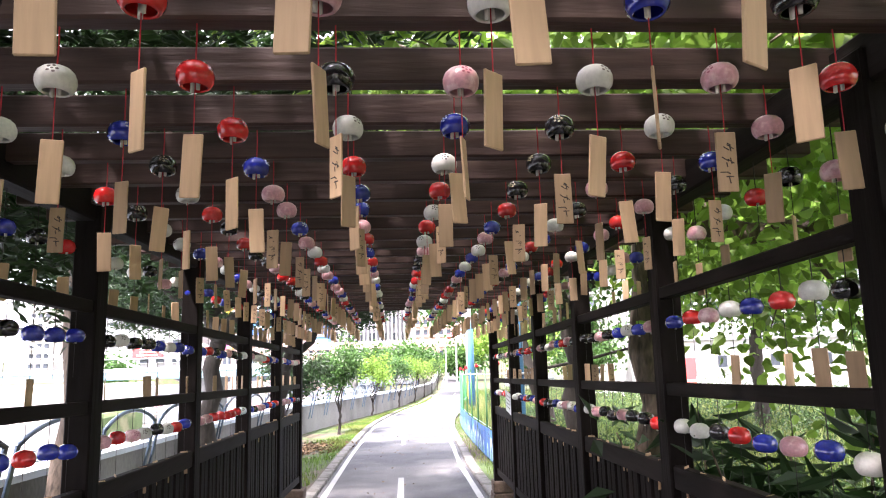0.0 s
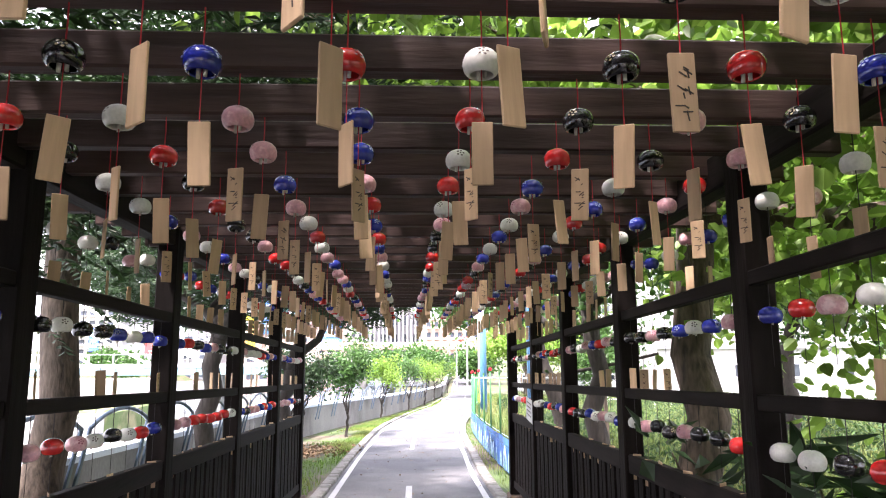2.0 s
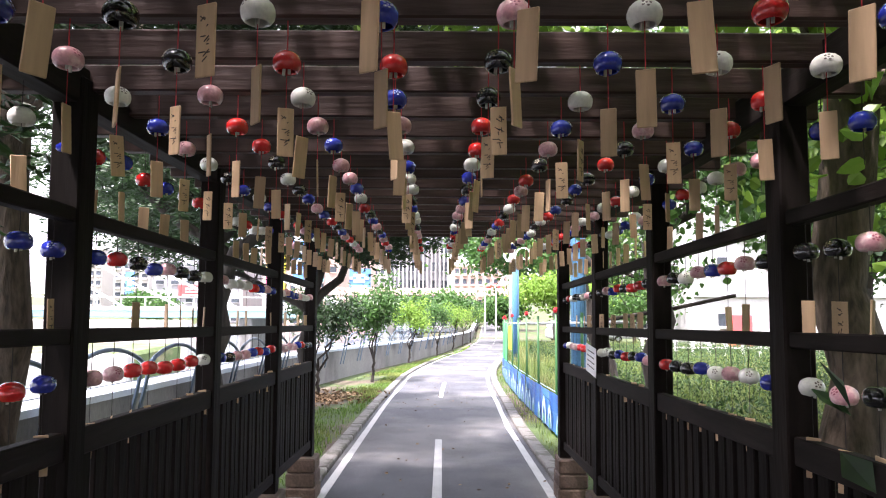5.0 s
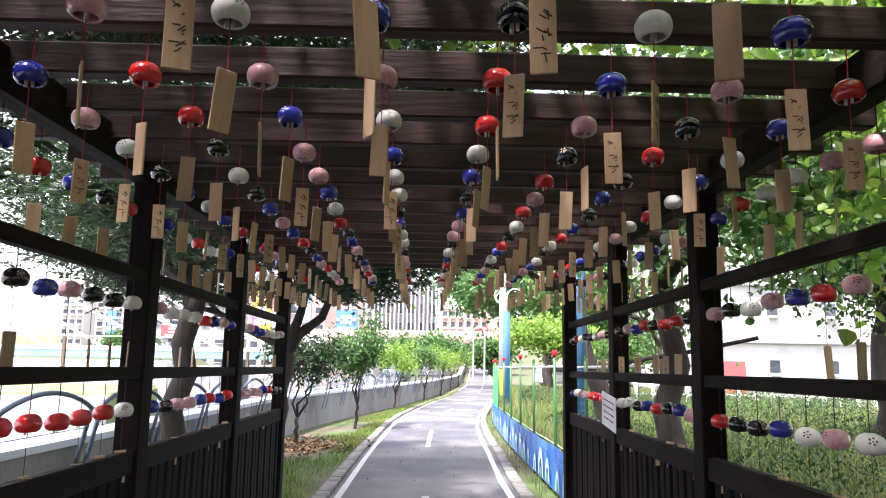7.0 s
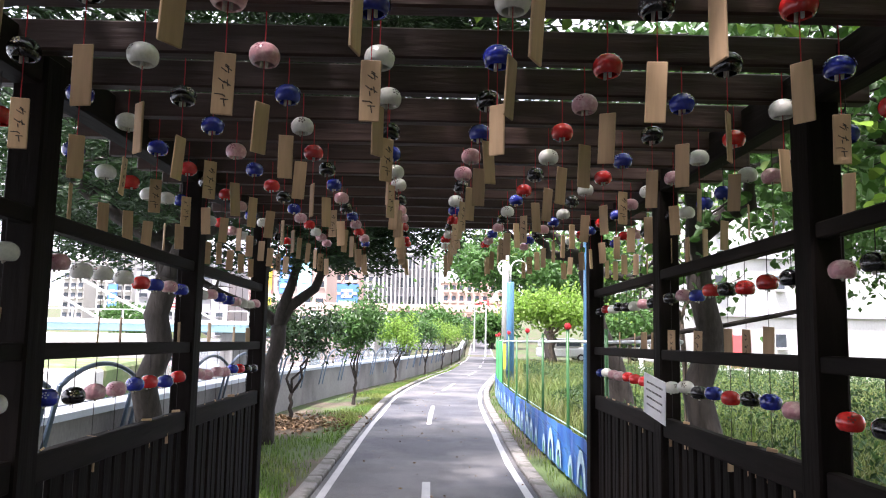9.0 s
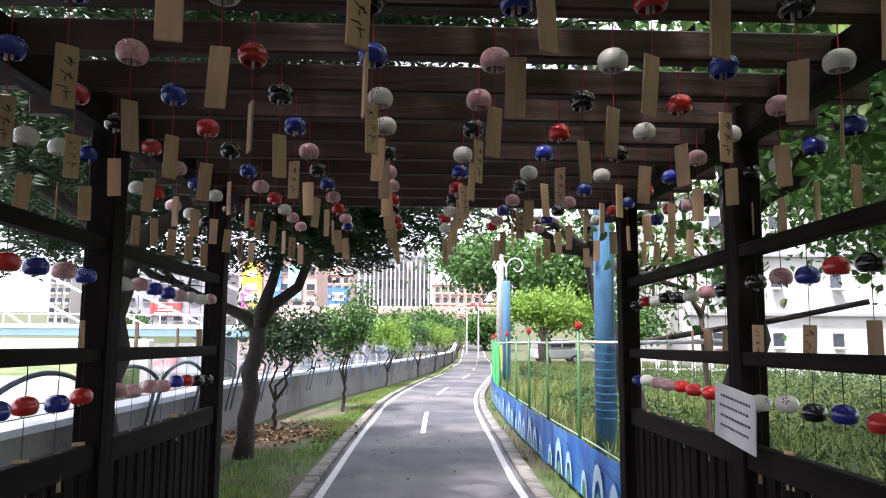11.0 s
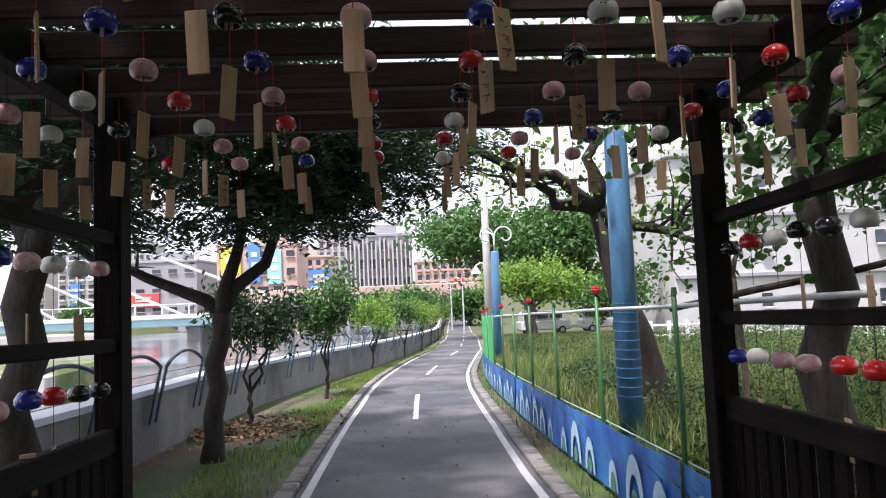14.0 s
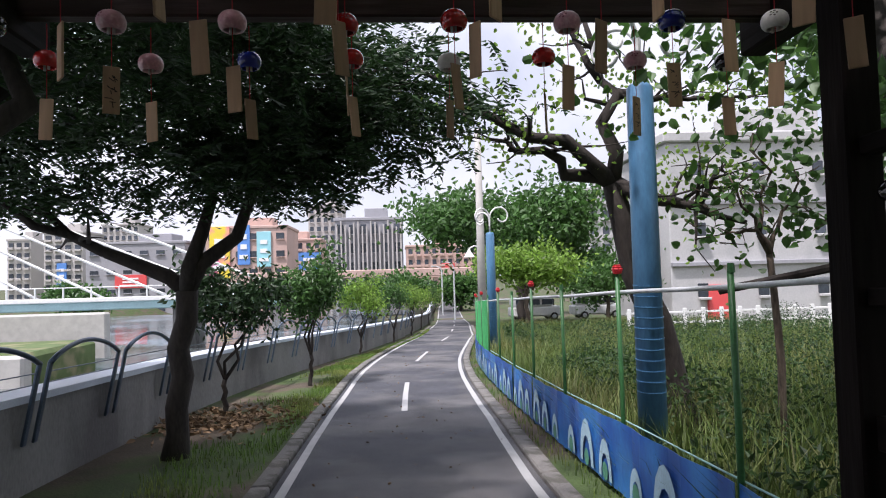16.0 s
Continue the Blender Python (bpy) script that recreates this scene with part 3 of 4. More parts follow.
# colours row by row from the exit backwards, column by column
ROWS = ["RPBRWRPK", "KPPRRPBW", "KWRKWBKR", "WRPRKPPB", "BPBPRKBR", "PBKPBWWB", "RKPKWBKP", "KRBWKRWW", "RBKWPKRP", "BPRBPWBW", "WBWKBRKR", "BKBWKPBW",
        "KWPWBRKB", "WKPBWKRW", "PRBWRPKB", "BRPPRBPR", "WPWBKWBR", "PKRRKBWW", "BKWBPWRB", "WRPRWPBP", "WKBPRBWR", "KRPBWRKP", "RWPBRKPK", "WKBRWKRB", "WBRWBKWP",
        "KWRKPWPR", "BKRPWBKP", "RWBPKRWB"]
for i, row in enumerate(ROWS):
    y = row_y(i)
    mid, gap = 0.0346 - 0.0165 * (y - 6), 0.2733 + 0.0058 * (y - 6)
    for j, c in enumerate(row):
        x = mid + gap * (j - 3.5) + chime_rng.uniform(-0.01, 0.01)
        hang(LETTER[c], x, y + chime_rng.uniform(-0.008, 0.008), 2.257 + 0.0154 * (y - 6) + chime_rng.uniform(-0.008, 0.008), 0.08, M_RED_STRING, "under a beam")

# the rest of the chimes, beyond counting: one object
crowd = {}


def crowd_chime(colour, x, y, z, drop, turn, tag_at=0.145, share=0.9):
    m = Matrix.Translation((x, y, z + fall(y))) @ Matrix.Rotation(turn, 4, "Z")
    bits = [(M_BELL[colour], Solid().lathe(bell_profile[:9] + bell_profile[10:15:2], 14)), (M_CLAPPER, Solid().tube([(0.006, 0, -0.032), (0.006, 0, -0.058)], 0.0042, 6)),
            (M_DARK_STRING, Solid().tube([(0, 0, drop), (0, 0, -0.004)], 0.0016, 4).tube([(0, 0, -0.01), (0, 0, -tag_at - 0.005)], 0.0011, 4)),
            (M_TAG, Solid() if chime_rng.random() > share else Solid().box((0, 0, -tag_at - 0.06), (0.04, 0.005, 0.122), 0.0015, Matrix.Rotation(chime_rng.uniform(-0.06, 0.06), 3, "Y")))]
    for material, s in bits:
        crowd.setdefault(material.name, (material, Solid()))[1].add([m @ Vector(p) for p in s.v], s.f)


# along the top plates
for sx in (-1, 1):
    y = 10.0
    while y > -2.0:
        crowd_chime(chime_rng.choice(COLOURS), sx * 1.2, y, 2.18 + lift(y) + chime_rng.uniform(-0.03, 0.02), 0.1, chime_rng.uniform(0.2, 2.2))
        y -= 0.2 + chime_rng.uniform(-0.03, 0.03)

# two rows in every side bay
for sx in (-1, 1):
    for bay, (a, b) in enumerate(zip(POST_Y[:-1], POST_Y[1:])):
        for z, rail in ((1.822, 1.89), (1.41, 1.5)):
            n, share = 8, 0.4 if z > 1.6 else 0.8
            for i in range(n):
                y = b + 0.13 + (a - b - 0.26) * i / (n - 1) + chime_rng.uniform(-0.012, 0.012)
                c = chime_rng.choice(COLOURS)
                if bay in (1, 2, 3):
                    hang(c, sx * 1.165, y, z + chime_rng.uniform(-0.008, 0.008), rail - z + 0.005, M_DARK_STRING, "under a rail", 1.3, 0.18, chime_rng.random() < share)
                else:
                    crowd_chime(c, sx * 1.165, y, z + chime_rng.uniform(-0.008, 0.008), rail - z + 0.005, chime_rng.uniform(0.3, 2.3), 0.18, share)
me = bpy.data.meshes.new("more_chimes")
v, f, k = [], [], []
for slot, (material, s) in enumerate(crowd.values()):
    f += [tuple(i + len(v) for i in q) for q in s.f]
    v += s.v
    k += [slot] * len(s.f)
    me.materials.append(material)
me.from_pydata(v, [], f)
me.polygons.foreach_set("material_index", k)
me.polygons.foreach_set("use_smooth", [True] * len(k))
me.set_sharp_from_angle(angle=radians(40))
tagged(new("more_chimes", me), "rows of coloured ceramic wind chimes along the timber sides", "wind chimes", kind="stuff")

# notice tied to a post
sign = empty("notice_sheet", Matrix.Translation((1.10, 8.6, 1.32)) @ Matrix.Rotation(radians(4), 4, "X"), "white laminated paper notice tied to the timber side", "notice")
part("sheet", Solid().box((0, 0, 0), (0.004, 0.3, 0.2), 0.001), M_PAPER, sign)
bars = Solid()
srng = random.Random(3)
for r in range(4):
    y = -0.115 + 0.012 * (r % 2)
    while y < 0.1:
        w = srng.uniform(0.01, 0.02)
        bars.box((-0.0028, y + w / 2, 0.06 - r * 0.036), (0.001, w * 0.8, 0.009), 0.0002)
        y += w + 0.004
part("print", bars, M_INK, sign, "rows of dark print", kind="stuff")


# ---- trees ----
def wobble(p, q, n, amount, rng):
    p, q = Vector(p), Vector(q)
    pts = []
    for i in range(n + 1):
        t = i / n
        d = Vector((rng.normal(), rng.normal(), rng.normal() * 0.5)) * amount * math.sin(math.pi * t) ** 0.5 if 0 < i < n else Vector()
        pts.append(p.lerp(q, t) + d)
    return pts


def tree(label, base, fork, limbs, r0, r1, leaves, leaf_len, leaf_wid, material, bark, seed, spread=0.55, subs=7, frond=False, reach=0.9, flat=0.5, droop=0.0, group="", first=0.4, low=0.0):
    """Trunk, limbs to given ends, side branches, and leaves in clumps round the branch ends."""
    rng = np.random.default_rng(seed)
    th = empty("tree", Matrix.Translation(base), label, "tree", group)
    b = Vector(base)
    f = Vector(fork)
    pts = wobble((0, 0, -0.1), f - b, 6, r0 * 0.35, rng)
    rad = [r0 * 1.35] + [r0 + (r1 - r0) * i / 6 for i in range(1, 7)]
    part("trunk", Solid().tube(pts, rad, 12), bark, th, smooth=True)
    centres = []
    twigs = Solid()
    grown = []
    for number, e in enumerate(limbs):
        e = Vector(e)
        start, thick = f - b, r1 * 0.85
        if number >= 3:
            options = [(((e - b) - p).length, p, r) for q, rs in grown for k, (p, r) in enumerate(zip(q[2:5], rs[2:5])) if p.z < (e - b).z + 0.3]
            if options:
                _, start, thick = min(options, key=lambda o: o[0])
        lp = wobble(start, e - b, 6, (e - b - start).length * 0.06, rng)
        lr = [thick * (1 - 0.75 * i / 6) for i in range(7)]
        grown.append((lp, lr))
        part("limb", Solid().tube(lp, lr, 8), bark, th, smooth=True)
        for k in range(subs):
            t = rng.uniform(first, 1.0)
            i = min(int(t * 6), 5)
            s = lp[i].lerp(lp[i + 1], t * 6 - i)
            out = Vector((rng.normal(), rng.normal(), rng.normal() * flat + 0.15)).normalized() * reach * rng.uniform(0.5, 1.3)
            q = s + out
            twigs.tube(wobble(s, q, 3, 0.06, rng), [lr[i] * 0.45, lr[i] * 0.3, 0.008, 0.004], 5)
            centres.append(q)
            centres.append(s.lerp(q, 0.55))
        centres.append(lp[-1])
    part("branchwork", twigs, bark, th, smooth=True, kind="stuff")
    cen = np.array([tuple(c) for c in centres])
    if frond:
        nf = leaves // 15
        o = cen[rng.integers(0, len(cen), nf)] + rng.normal(size=(nf, 3)) * [spread, spread, spread * 0.6]
        d = rng.normal(size=(nf, 3)) * [1, 1, 0.35] + [0, 0, -droop]
        d /= np.linalg.norm(d, axis=1, keepdims=True)
        side = np.cross(d, [0, 0, 1.0])
        side /= np.linalg.norm(side, axis=1, keepdims=True) + 1e-9
        P, W = [], []
        for k in range(15):
            t = (k // 2) / 7
            sgn = 1 if k % 2 else -1
            P.append(o + d * t * 0.34 + np.array([0, 0, -0.06 * t * t]))
            W.append(d * 0.5 + side * sgn + np.array([0, 0, -0.2]) if k < 14 else d)
        P, W = np.concatenate(P), np.concatenate(W)
        free = (np.abs(P[:, 0] + base[0]) > 1.5) | (P[:, 2] > 2.75) | (P[:, 1] + base[1] > 10.6)
        free &= P[:, 2] > low + rng.normal(size=len(P)) * 0.08
        P, W = P[free], W[free]
        me = leaf_mesh("crown", P, W, leaf_len, leaf_wid, material, rng)
    else:
        o = cen[rng.integers(0, len(cen), leaves)] + rng.normal(size=(leaves, 3)) * [spread, spread, spread * 0.7]
        o = o[(np.abs(o[:, 0] + base[0]) > 1.5) | (o[:, 2] > 2.8) | (o[:, 1] + base[1] > 10.6)]
        me = leaf_mesh("crown", o, rng.normal(size=(len(o), 3)) + [0, 0, -droop], leaf_len, leaf_wid, material, rng)
    part("crown", me, material, th, kind="stuff")
    return th


def around(c, r, n, seed, zs=0.6):
    rng = np.random.default_rng(seed)
    out = []
    for i in range(n):
        a = 2 * math.pi * (i + rng.uniform(-0.3, 0.3)) / n
        k = rng.uniform(0.45, 1.0)
        out.append((c[0] + math.cos(a) * r * k, c[1] + math.sin(a) * r * k, c[2] + rng.uniform(-1, 1) * zs))
    return out


tree("dark spreading feathery-leaved tree on the verge", (-2.5, 15.6, 0), (-2.33, 15.55, 1.78),
     [(-3.7, 15.2, 2.75), (-2.0, 15.5, 3.6), (-1.1, 15.0, 3.6), (-5.6, 14.6, 3.5), (-0.2, 14.6, 3.9), (-1.7, 13.6, 4.2), (-3.4, 13.8, 4.3), (-2.6, 16.6, 5.2), (-0.6, 16.0, 4.6), (-4.6, 16.4, 4.4), (-1.4, 12.2, 4.4), (-3.8, 12.4, 4.4),
      (-3.2, 15.0, 3.4), (-5.0, 15.4, 3.2), (-1.4, 15.2, 3.3), (-0.7, 14.9, 3.35), (0.1, 14.9, 3.6), (-6.4, 15.0, 3.9), (-2.4, 14.6, 4.0), (-3.0, 16.2, 4.0)],
     0.12, 0.115, 88000, 0.095, 0.034, M_LEAF_DARK, M_BARK_DARK, 11, 0.36, 9, True, 0.75, 0.3, 0.25, "", 0.5, 2.6)
tree("leaning dark-barked tree behind the pergola", (-3.05, 12.4, 0), (-2.75, 12.3, 2.2), [(-3.9, 11.6, 3.7), (-1.7, 12.2, 4.1), (-2.8, 13.0, 4.6), (-2.0, 10.9, 4.2), (-4.4, 13.2, 4.2), (-0.6, 11.0, 4.4), (0.4, 10.3, 4.1), (-0.5, 9.7, 4.0)],
     0.15, 0.12, 50000, 0.085, 0.03, M_LEAF_DARK, M_BARK_DARK, 12, 0.4, 9, True, 0.9, 0.3, 0.25, "", 0.5)
tree("rough-barked shade tree beside the pergola", (-2.95, 8.2, 0), (-2.85, 8.2, 3.0), [(-3.9, 7.2, 4.0), (-1.6, 7.6, 4.0), (-0.4, 8.4, 4.2), (-2.7, 9.4, 4.4), (-1.2, 6.4, 4.1), (-3.2, 6.0, 3.6), (-0.2, 6.6, 4.0), (-1.2, 9.6, 4.2), (0.4, 9.2, 4.5)],
     0.17, 0.13, 46000, 0.085, 0.03, M_LEAF_DARK, M_BARK, 13, 0.42, 9, True, 0.9, 0.25, 0.25)
tree("rough-barked shade tree beside the pergola", (-3.15, 3.2, 0), (-3.05, 3.3, 2.6), [(-2.2, 4.8, 2.9), (-2.6, 5.8, 3.0), (-1.4, 4.6, 3.6), (-0.2, 5.0, 3.8), (-0.6, 3.4, 3.8), (-1.6, 2.4, 3.4), (-3.6, 4.6, 2.4), (-2.1, 6.3, 2.5), (-2.2, 3.8, 2.4), (-2.4, 7.3, 2.6), (-1.9, 5.2, 2.3), (0.5, 4.2, 4.0), (0.2, 2.0, 3.8), (-2.4, 1.0, 3.4), (-1.3, 3.2, 3.1), (-1.4, 4.4, 3.1), (-1.3, 1.6, 3.1)],
     0.12, 0.105, 74000, 0.085, 0.03, M_LEAF_DARK, M_BARK, 17, 0.42, 9, True, 0.9, 0.25, 0.25)
tree("rough-barked tree with bright lobed leaves beside the pergola", (2.05, 7.0, 0), (2.0, 7.0, 2.7), [(2.9, 6.0, 3.0), (3.6, 7.4, 2.8), (1.2, 6.2, 3.4), (0.3, 7.2, 3.8), (2.6, 8.4, 3.9), (2.8, 4.8, 3.2), (3.6, 5.4, 2.2), (1.3, 4.8, 3.4), (0.9, 8.6, 3.9), (3.8, 8.8, 2.8), (0.2, 5.6, 3.6)],
     0.16, 0.12, 15000, 0.085, 0.075, M_LEAF_LIGHT, M_BARK, 14, 0.42, 8, False, 0.8, 0.5, 0.4)
tree("bright-leaved tree close to the pergola side", (3.3, 3.6, 0), (3.1, 3.6, 2.4), [(2.2, 4.4, 2.8), (1.6, 3.8, 3.3), (0.8, 3.2, 3.6), (1.2, 2.2, 3.3), (3.2, 5.4, 2.6), (4.4, 4.6, 2.6), (0.4, 1.2, 3.6), (3.8, 5.6, 1.6), (2.6, 2.2, 3.2)],
     0.13, 0.1, 13000, 0.085, 0.075, M_LEAF_LIGHT, M_BARK, 18, 0.42, 8, False, 0.8, 0.5, 0.4)
# unseen trees added behind the start to keep rear light off the beams
for x, y, m, sd in ((-3.0, -1.5, M_LEAF_DARK, 61), (3.1, -1.6, M_LEAF_DARK, 62)):
    s = 1 if x > 0 else -1
    tree("leafy unseen tree added to block light from behind", (x, y, 0), (x, y, 2.2), [(x - s * 1.2, y, 3.4), (x - s * 2.4, y + 0.8, 3.7), (x - s * 2.0, y - 1.4, 3.6), (x, y + 2, 3.0), (x, y - 2, 3.0), (x - s * 3.2, y - 0.4, 4.0), (x + s, y, 2.6), (x - s * 0.4, y + 1.2, 2.0)],
         0.16, 0.12, 9000, 0.16, 0.08, m, M_BARK, sd, 0.5, 8, False, 1.0, 0.4, 0.3)
# high limbs at the list's end are added above view to shade the weeds
tree("leaning grey-brown tree behind the timber side", (2.55, 11.2, 0), (2.35, 11.1, 2.5), [(3.2, 10.2, 3.5), (2.9, 12.4, 3.9), (1.6, 10.0, 3.7), (4.0, 11.4, 3.2), (3.4, 9.2, 3.0), (2.2, 9.0, 3.6), (4.6, 12.6, 3.6), (3.4, 13.2, 4.4), (4.8, 10.0, 3.4), (3.6, 12.2, 4.6), (2.6, 13.4, 4.9), (3.2, 11.0, 4.6), (4.6, 11.4, 4.8), (2.4, 9.6, 4.6)],
     0.15, 0.1, 11000, 0.085, 0.072, M_LEAF, M_BARK_DARK, 15, 0.42, 8, False, 0.9, 0.5, 0.4)
# added off to the right so that its crown shades the field
tree("dense green tree added to shade the overgrown field", (7.2, 14.9, 0), (7.2, 14.9, 2.2), around((7.2, 14.9, 4.2), 2.4, 12, 71, 0.9),
     0.16, 0.12, 24000, 0.12, 0.08, M_LEAF, M_BARK_DARK, 71, 0.5, 7, False, 0.9, 0.5, 0.3)
tree("slender sapling with large dark leaves behind the fence", (3.4, 13.9, 0), (3.3, 13.9, 1.9), [(2.9, 13.8, 2.6), (3.2, 13.9, 3.0), (3.7, 14.1, 2.7), (2.9, 14.0, 2.1), (3.9, 13.9, 2.2)],
     0.04, 0.03, 300, 0.09, 0.075, M_LEAF, M_BARK, 19, 0.15, 6, False, 0.35, 0.7, 0.5)
tree("half-bare twisting tree behind the blue lamp post", (3.1, 15.2, 0), (2.3, 15.1, 2.8), [(1.1, 14.9, 3.25), (0.3, 14.8, 3.9), (2.0, 15.0, 4.6), (3.0, 15.0, 3.7), (4.3, 15.2, 3.8), (3.5, 14.6, 2.3), (3.3, 14.6, 2.9), (1.6, 15.2, 5.0)],
     0.2, 0.11, 1400, 0.058, 0.046, M_LEAF_LIGHT, M_BARK_DARK, 16, 0.2, 8, False, 0.7, 0.7, 0.4)
for i, (x, y, h, r, n, m, sd) in enumerate([(-2.75, 18.6, 2.45, 1.2, 2300, M_LEAF_DARK, 21), (-1.85, 21.8, 3.0, 1.0, 3800, M_LEAF, 22), (-1.25, 29.6, 2.7, 0.9, 2200, M_LEAF_LIGHT, 23),
                                            (-0.2, 35.5, 2.8, 0.9, 1500, M_LEAF, 24), (0.7, 42, 3.0, 1.0, 1300, M_LEAF_LIGHT, 25), (1.5, 50, 3.2, 1.1, 1200, M_LEAF_LIGHT, 26), (2.5, 60, 3.4, 1.2, 1100, M_LEAF, 27), (3.6, 72, 3.6, 1.3, 1000, M_LEAF_LIGHT, 28)]):
    tree("young round-crowned tree planted in the grass verge", (x, y, 0), (x + 0.02, y, h * 0.2), around((x, y, h * 0.74), r * 0.7, 7, sd, h * 0.13), 0.045, 0.035, n, 0.13, 0.055, m, M_BARK_DARK, sd, 0.17, 6, False, 0.32, 0.8, 0.5, "young trees on the verge", 0.65)
tree("large broad dark green tree in the distance", (9.8, 58, 0), (9.8, 58, 3.5), around((9.6, 58, 7.6), 7.5, 14, 31, 1.8), 0.45, 0.35, 16000, 0.42, 0.24, M_LEAF, M_BARK_DARK, 31, 1.0, 8, False, 2.2, 0.6)
tree("light green layered tree beyond the field", (7.0, 43, 0), (7.0, 43, 2.0), around((7.0, 43, 3.7), 2.4, 9, 32, 0.7), 0.14, 0.1, 5000, 0.24, 0.14, M_LEAF_LIGHT, M_BARK, 32, 0.5, 6, False, 0.9, 0.25)
tree("green roadside tree beyond the field", (12.5, 46, 0), (12.5, 46, 1.6), around((12.5, 46, 3.2), 2.0, 8, 33, 0.8), 0.13, 0.1, 3600, 0.24, 0.14, M_LEAF, M_BARK, 33, 0.55, 6, False, 0.9, 0.5)
for i, (x, y, h) in enumerate([(20, 78, 8), (2, 96, 7), (-4, 104, 6), (27, 70, 7), (33, 52, 7), (-46, 62, 7), (-54, 74, 8), (-40, 92, 6), (8, 90, 6)]):
    tree("distant green tree beside the river", (x, y, 0), (x, y, h * 0.35), around((x, y, h * 0.65), h * 0.4, 8, 40 + i, h * 0.15), 0.25, 0.18, 2600, 0.5, 0.3, M_LEAF, M_BARK_DARK, 40 + i, 0.8, 5, False, 1.2, 0.6, 0, "distant trees")
for x, y, n, sd in ((1.78, 5.7, 620, 51), (1.8, 4.7, 760, 52), (1.85, 3.9, 520, 53)):
    rng = np.random.default_rng(sd)
    sh = empty("shrub", Matrix.Translation((x, y, 0)), "leafy shrub with long dark leaves beside the timber side", "shrub")
    st, cs = Solid(), []
    for k in range(14):
        e = Vector((rng.normal() * 0.24, rng.normal() * 0.26, rng.uniform(0.7, 1.35)))
        p = wobble((rng.normal() * 0.05, rng.normal() * 0.05, -0.05), e, 4, 0.04, rng)
        st.tube(p, [0.012, 0.01, 0.008, 0.006, 0.004], 5)
        cs += [tuple(v) for v in p[2:]]
    part("branchwork", st, M_BARK, sh)
    o = np.array(cs)[rng.integers(0, len(cs), n)] + rng.normal(size=(n, 3)) * 0.07
    part("foliage", leaf_mesh("foliage", o, rng.normal(size=(n, 3)) * [1, 1, 0.6] + [0, 0, -0.1], 0.2, 0.065, M_LEAF_DARK, rng), M_LEAF_DARK, sh)

# ---- grass ----
rng = np.random.default_rng(8)
yy = 9 + 40 * rng.random(52000) ** 1.5
xx = np.array([wall_line(y) + 0.5 + (centre_line(y) - 1.42 - wall_line(y) - 0.5) * u for y, u in zip(yy, rng.random(len(yy)))])
keep = np.array([noise.noise(Vector((x * 0.7, y * 0.45, 3))) + 0.06 * (y - 18.6) + 0.25 * (x - centre_line(y) + 2.4) > rng.uniform(-0.05, 0.3) for x, y in zip(xx, yy)])
tagged(part("verge_grass", blade_mesh("verge_grass", np.stack([xx, yy], 1)[keep], -0.03, 0.085, 0.005, M_GRASS, rng), M_GRASS), "short patchy green grass on the verge", "grass", kind="stuff")
yy = 10 + 36 * rng.random(52000) ** 1.2
xx = np.array([centre_line(y) + 1.78 for y in yy]) + 13 * rng.random(len(yy)) ** 1.6
tagged(part("tall_grass", blade_mesh("tall_grass", np.stack([xx, yy], 1), -0.03, 0.62, 0.008, M_TALL, rng, 0.45), M_TALL), "tall yellow-green wild grass in the field", "grass", kind="stuff")
n = 72000
yy = 0 + 34 * rng.random(n) ** 1.15
xx = np.array([centre_line(y) + (1.85 if y < 13 else 2.6) for y in yy]) + 12 * rng.random(n) ** 1.4
hh = np.array([max(0.05, 0.55 + 0.55 * noise.noise(Vector((x * 0.5, y * 0.4, 7))) + 0.03 * (x - 3)) for x, y in zip(xx, yy)])
tagged(part("weeds", leaf_mesh("weeds", np.stack([xx, yy, hh * rng.random(n) ** 0.6], 1), rng.normal(size=(n, 3)) + [0, 0, 0.3], 0.075, 0.036, M_WEED, rng), M_WEED), "dense leafy green weeds over the field", "weeds", kind="stuff")
n = 5000
yy = -2 + 36 * rng.random(n)
xx = np.where(rng.random(n) < 0.5, -1, 1) * rng.uniform(1.42, 1.85, n) + np.array([centre_line(y) for y in yy])
tagged(part("edge_grass", blade_mesh("edge_grass", np.stack([xx, yy], 1), -0.03, 0.09, 0.005, M_GRASS, rng), M_GRASS), "tufts of grass along the kerb", "grass", kind="stuff")

n = 900
litter = np.stack([rng.normal(-2.55, 0.5, n), rng.normal(17.7, 0.55, n), rng.uniform(-0.01, 0.05, n)], 1)
tagged(part("leaf_litter", leaf_mesh("leaf_litter", litter, rng.normal(size=(n, 3)) * [1, 1, 0.25], 0.09, 0.05, M_LITTER, rng), M_LITTER), "heap of dry brown leaves under the young tree", "leaf litter", kind="stuff")
n = 220
yy = rng.uniform(1, 30, n)
fallen = np.stack([rng.uniform(-1.1, 1.1, n) + np.array([centre_line(y) for y in yy]), yy, np.full(n, 0.008)], 1)
tagged(part("fallen_leaves", leaf_mesh("fallen_leaves", fallen, rng.normal(size=(n, 3)) * [1, 1, 0.05], 0.035, 0.02, M_LITTER, rng), M_LITTER), "scattered dry leaves on the asphalt", "leaf litter", kind="stuff")

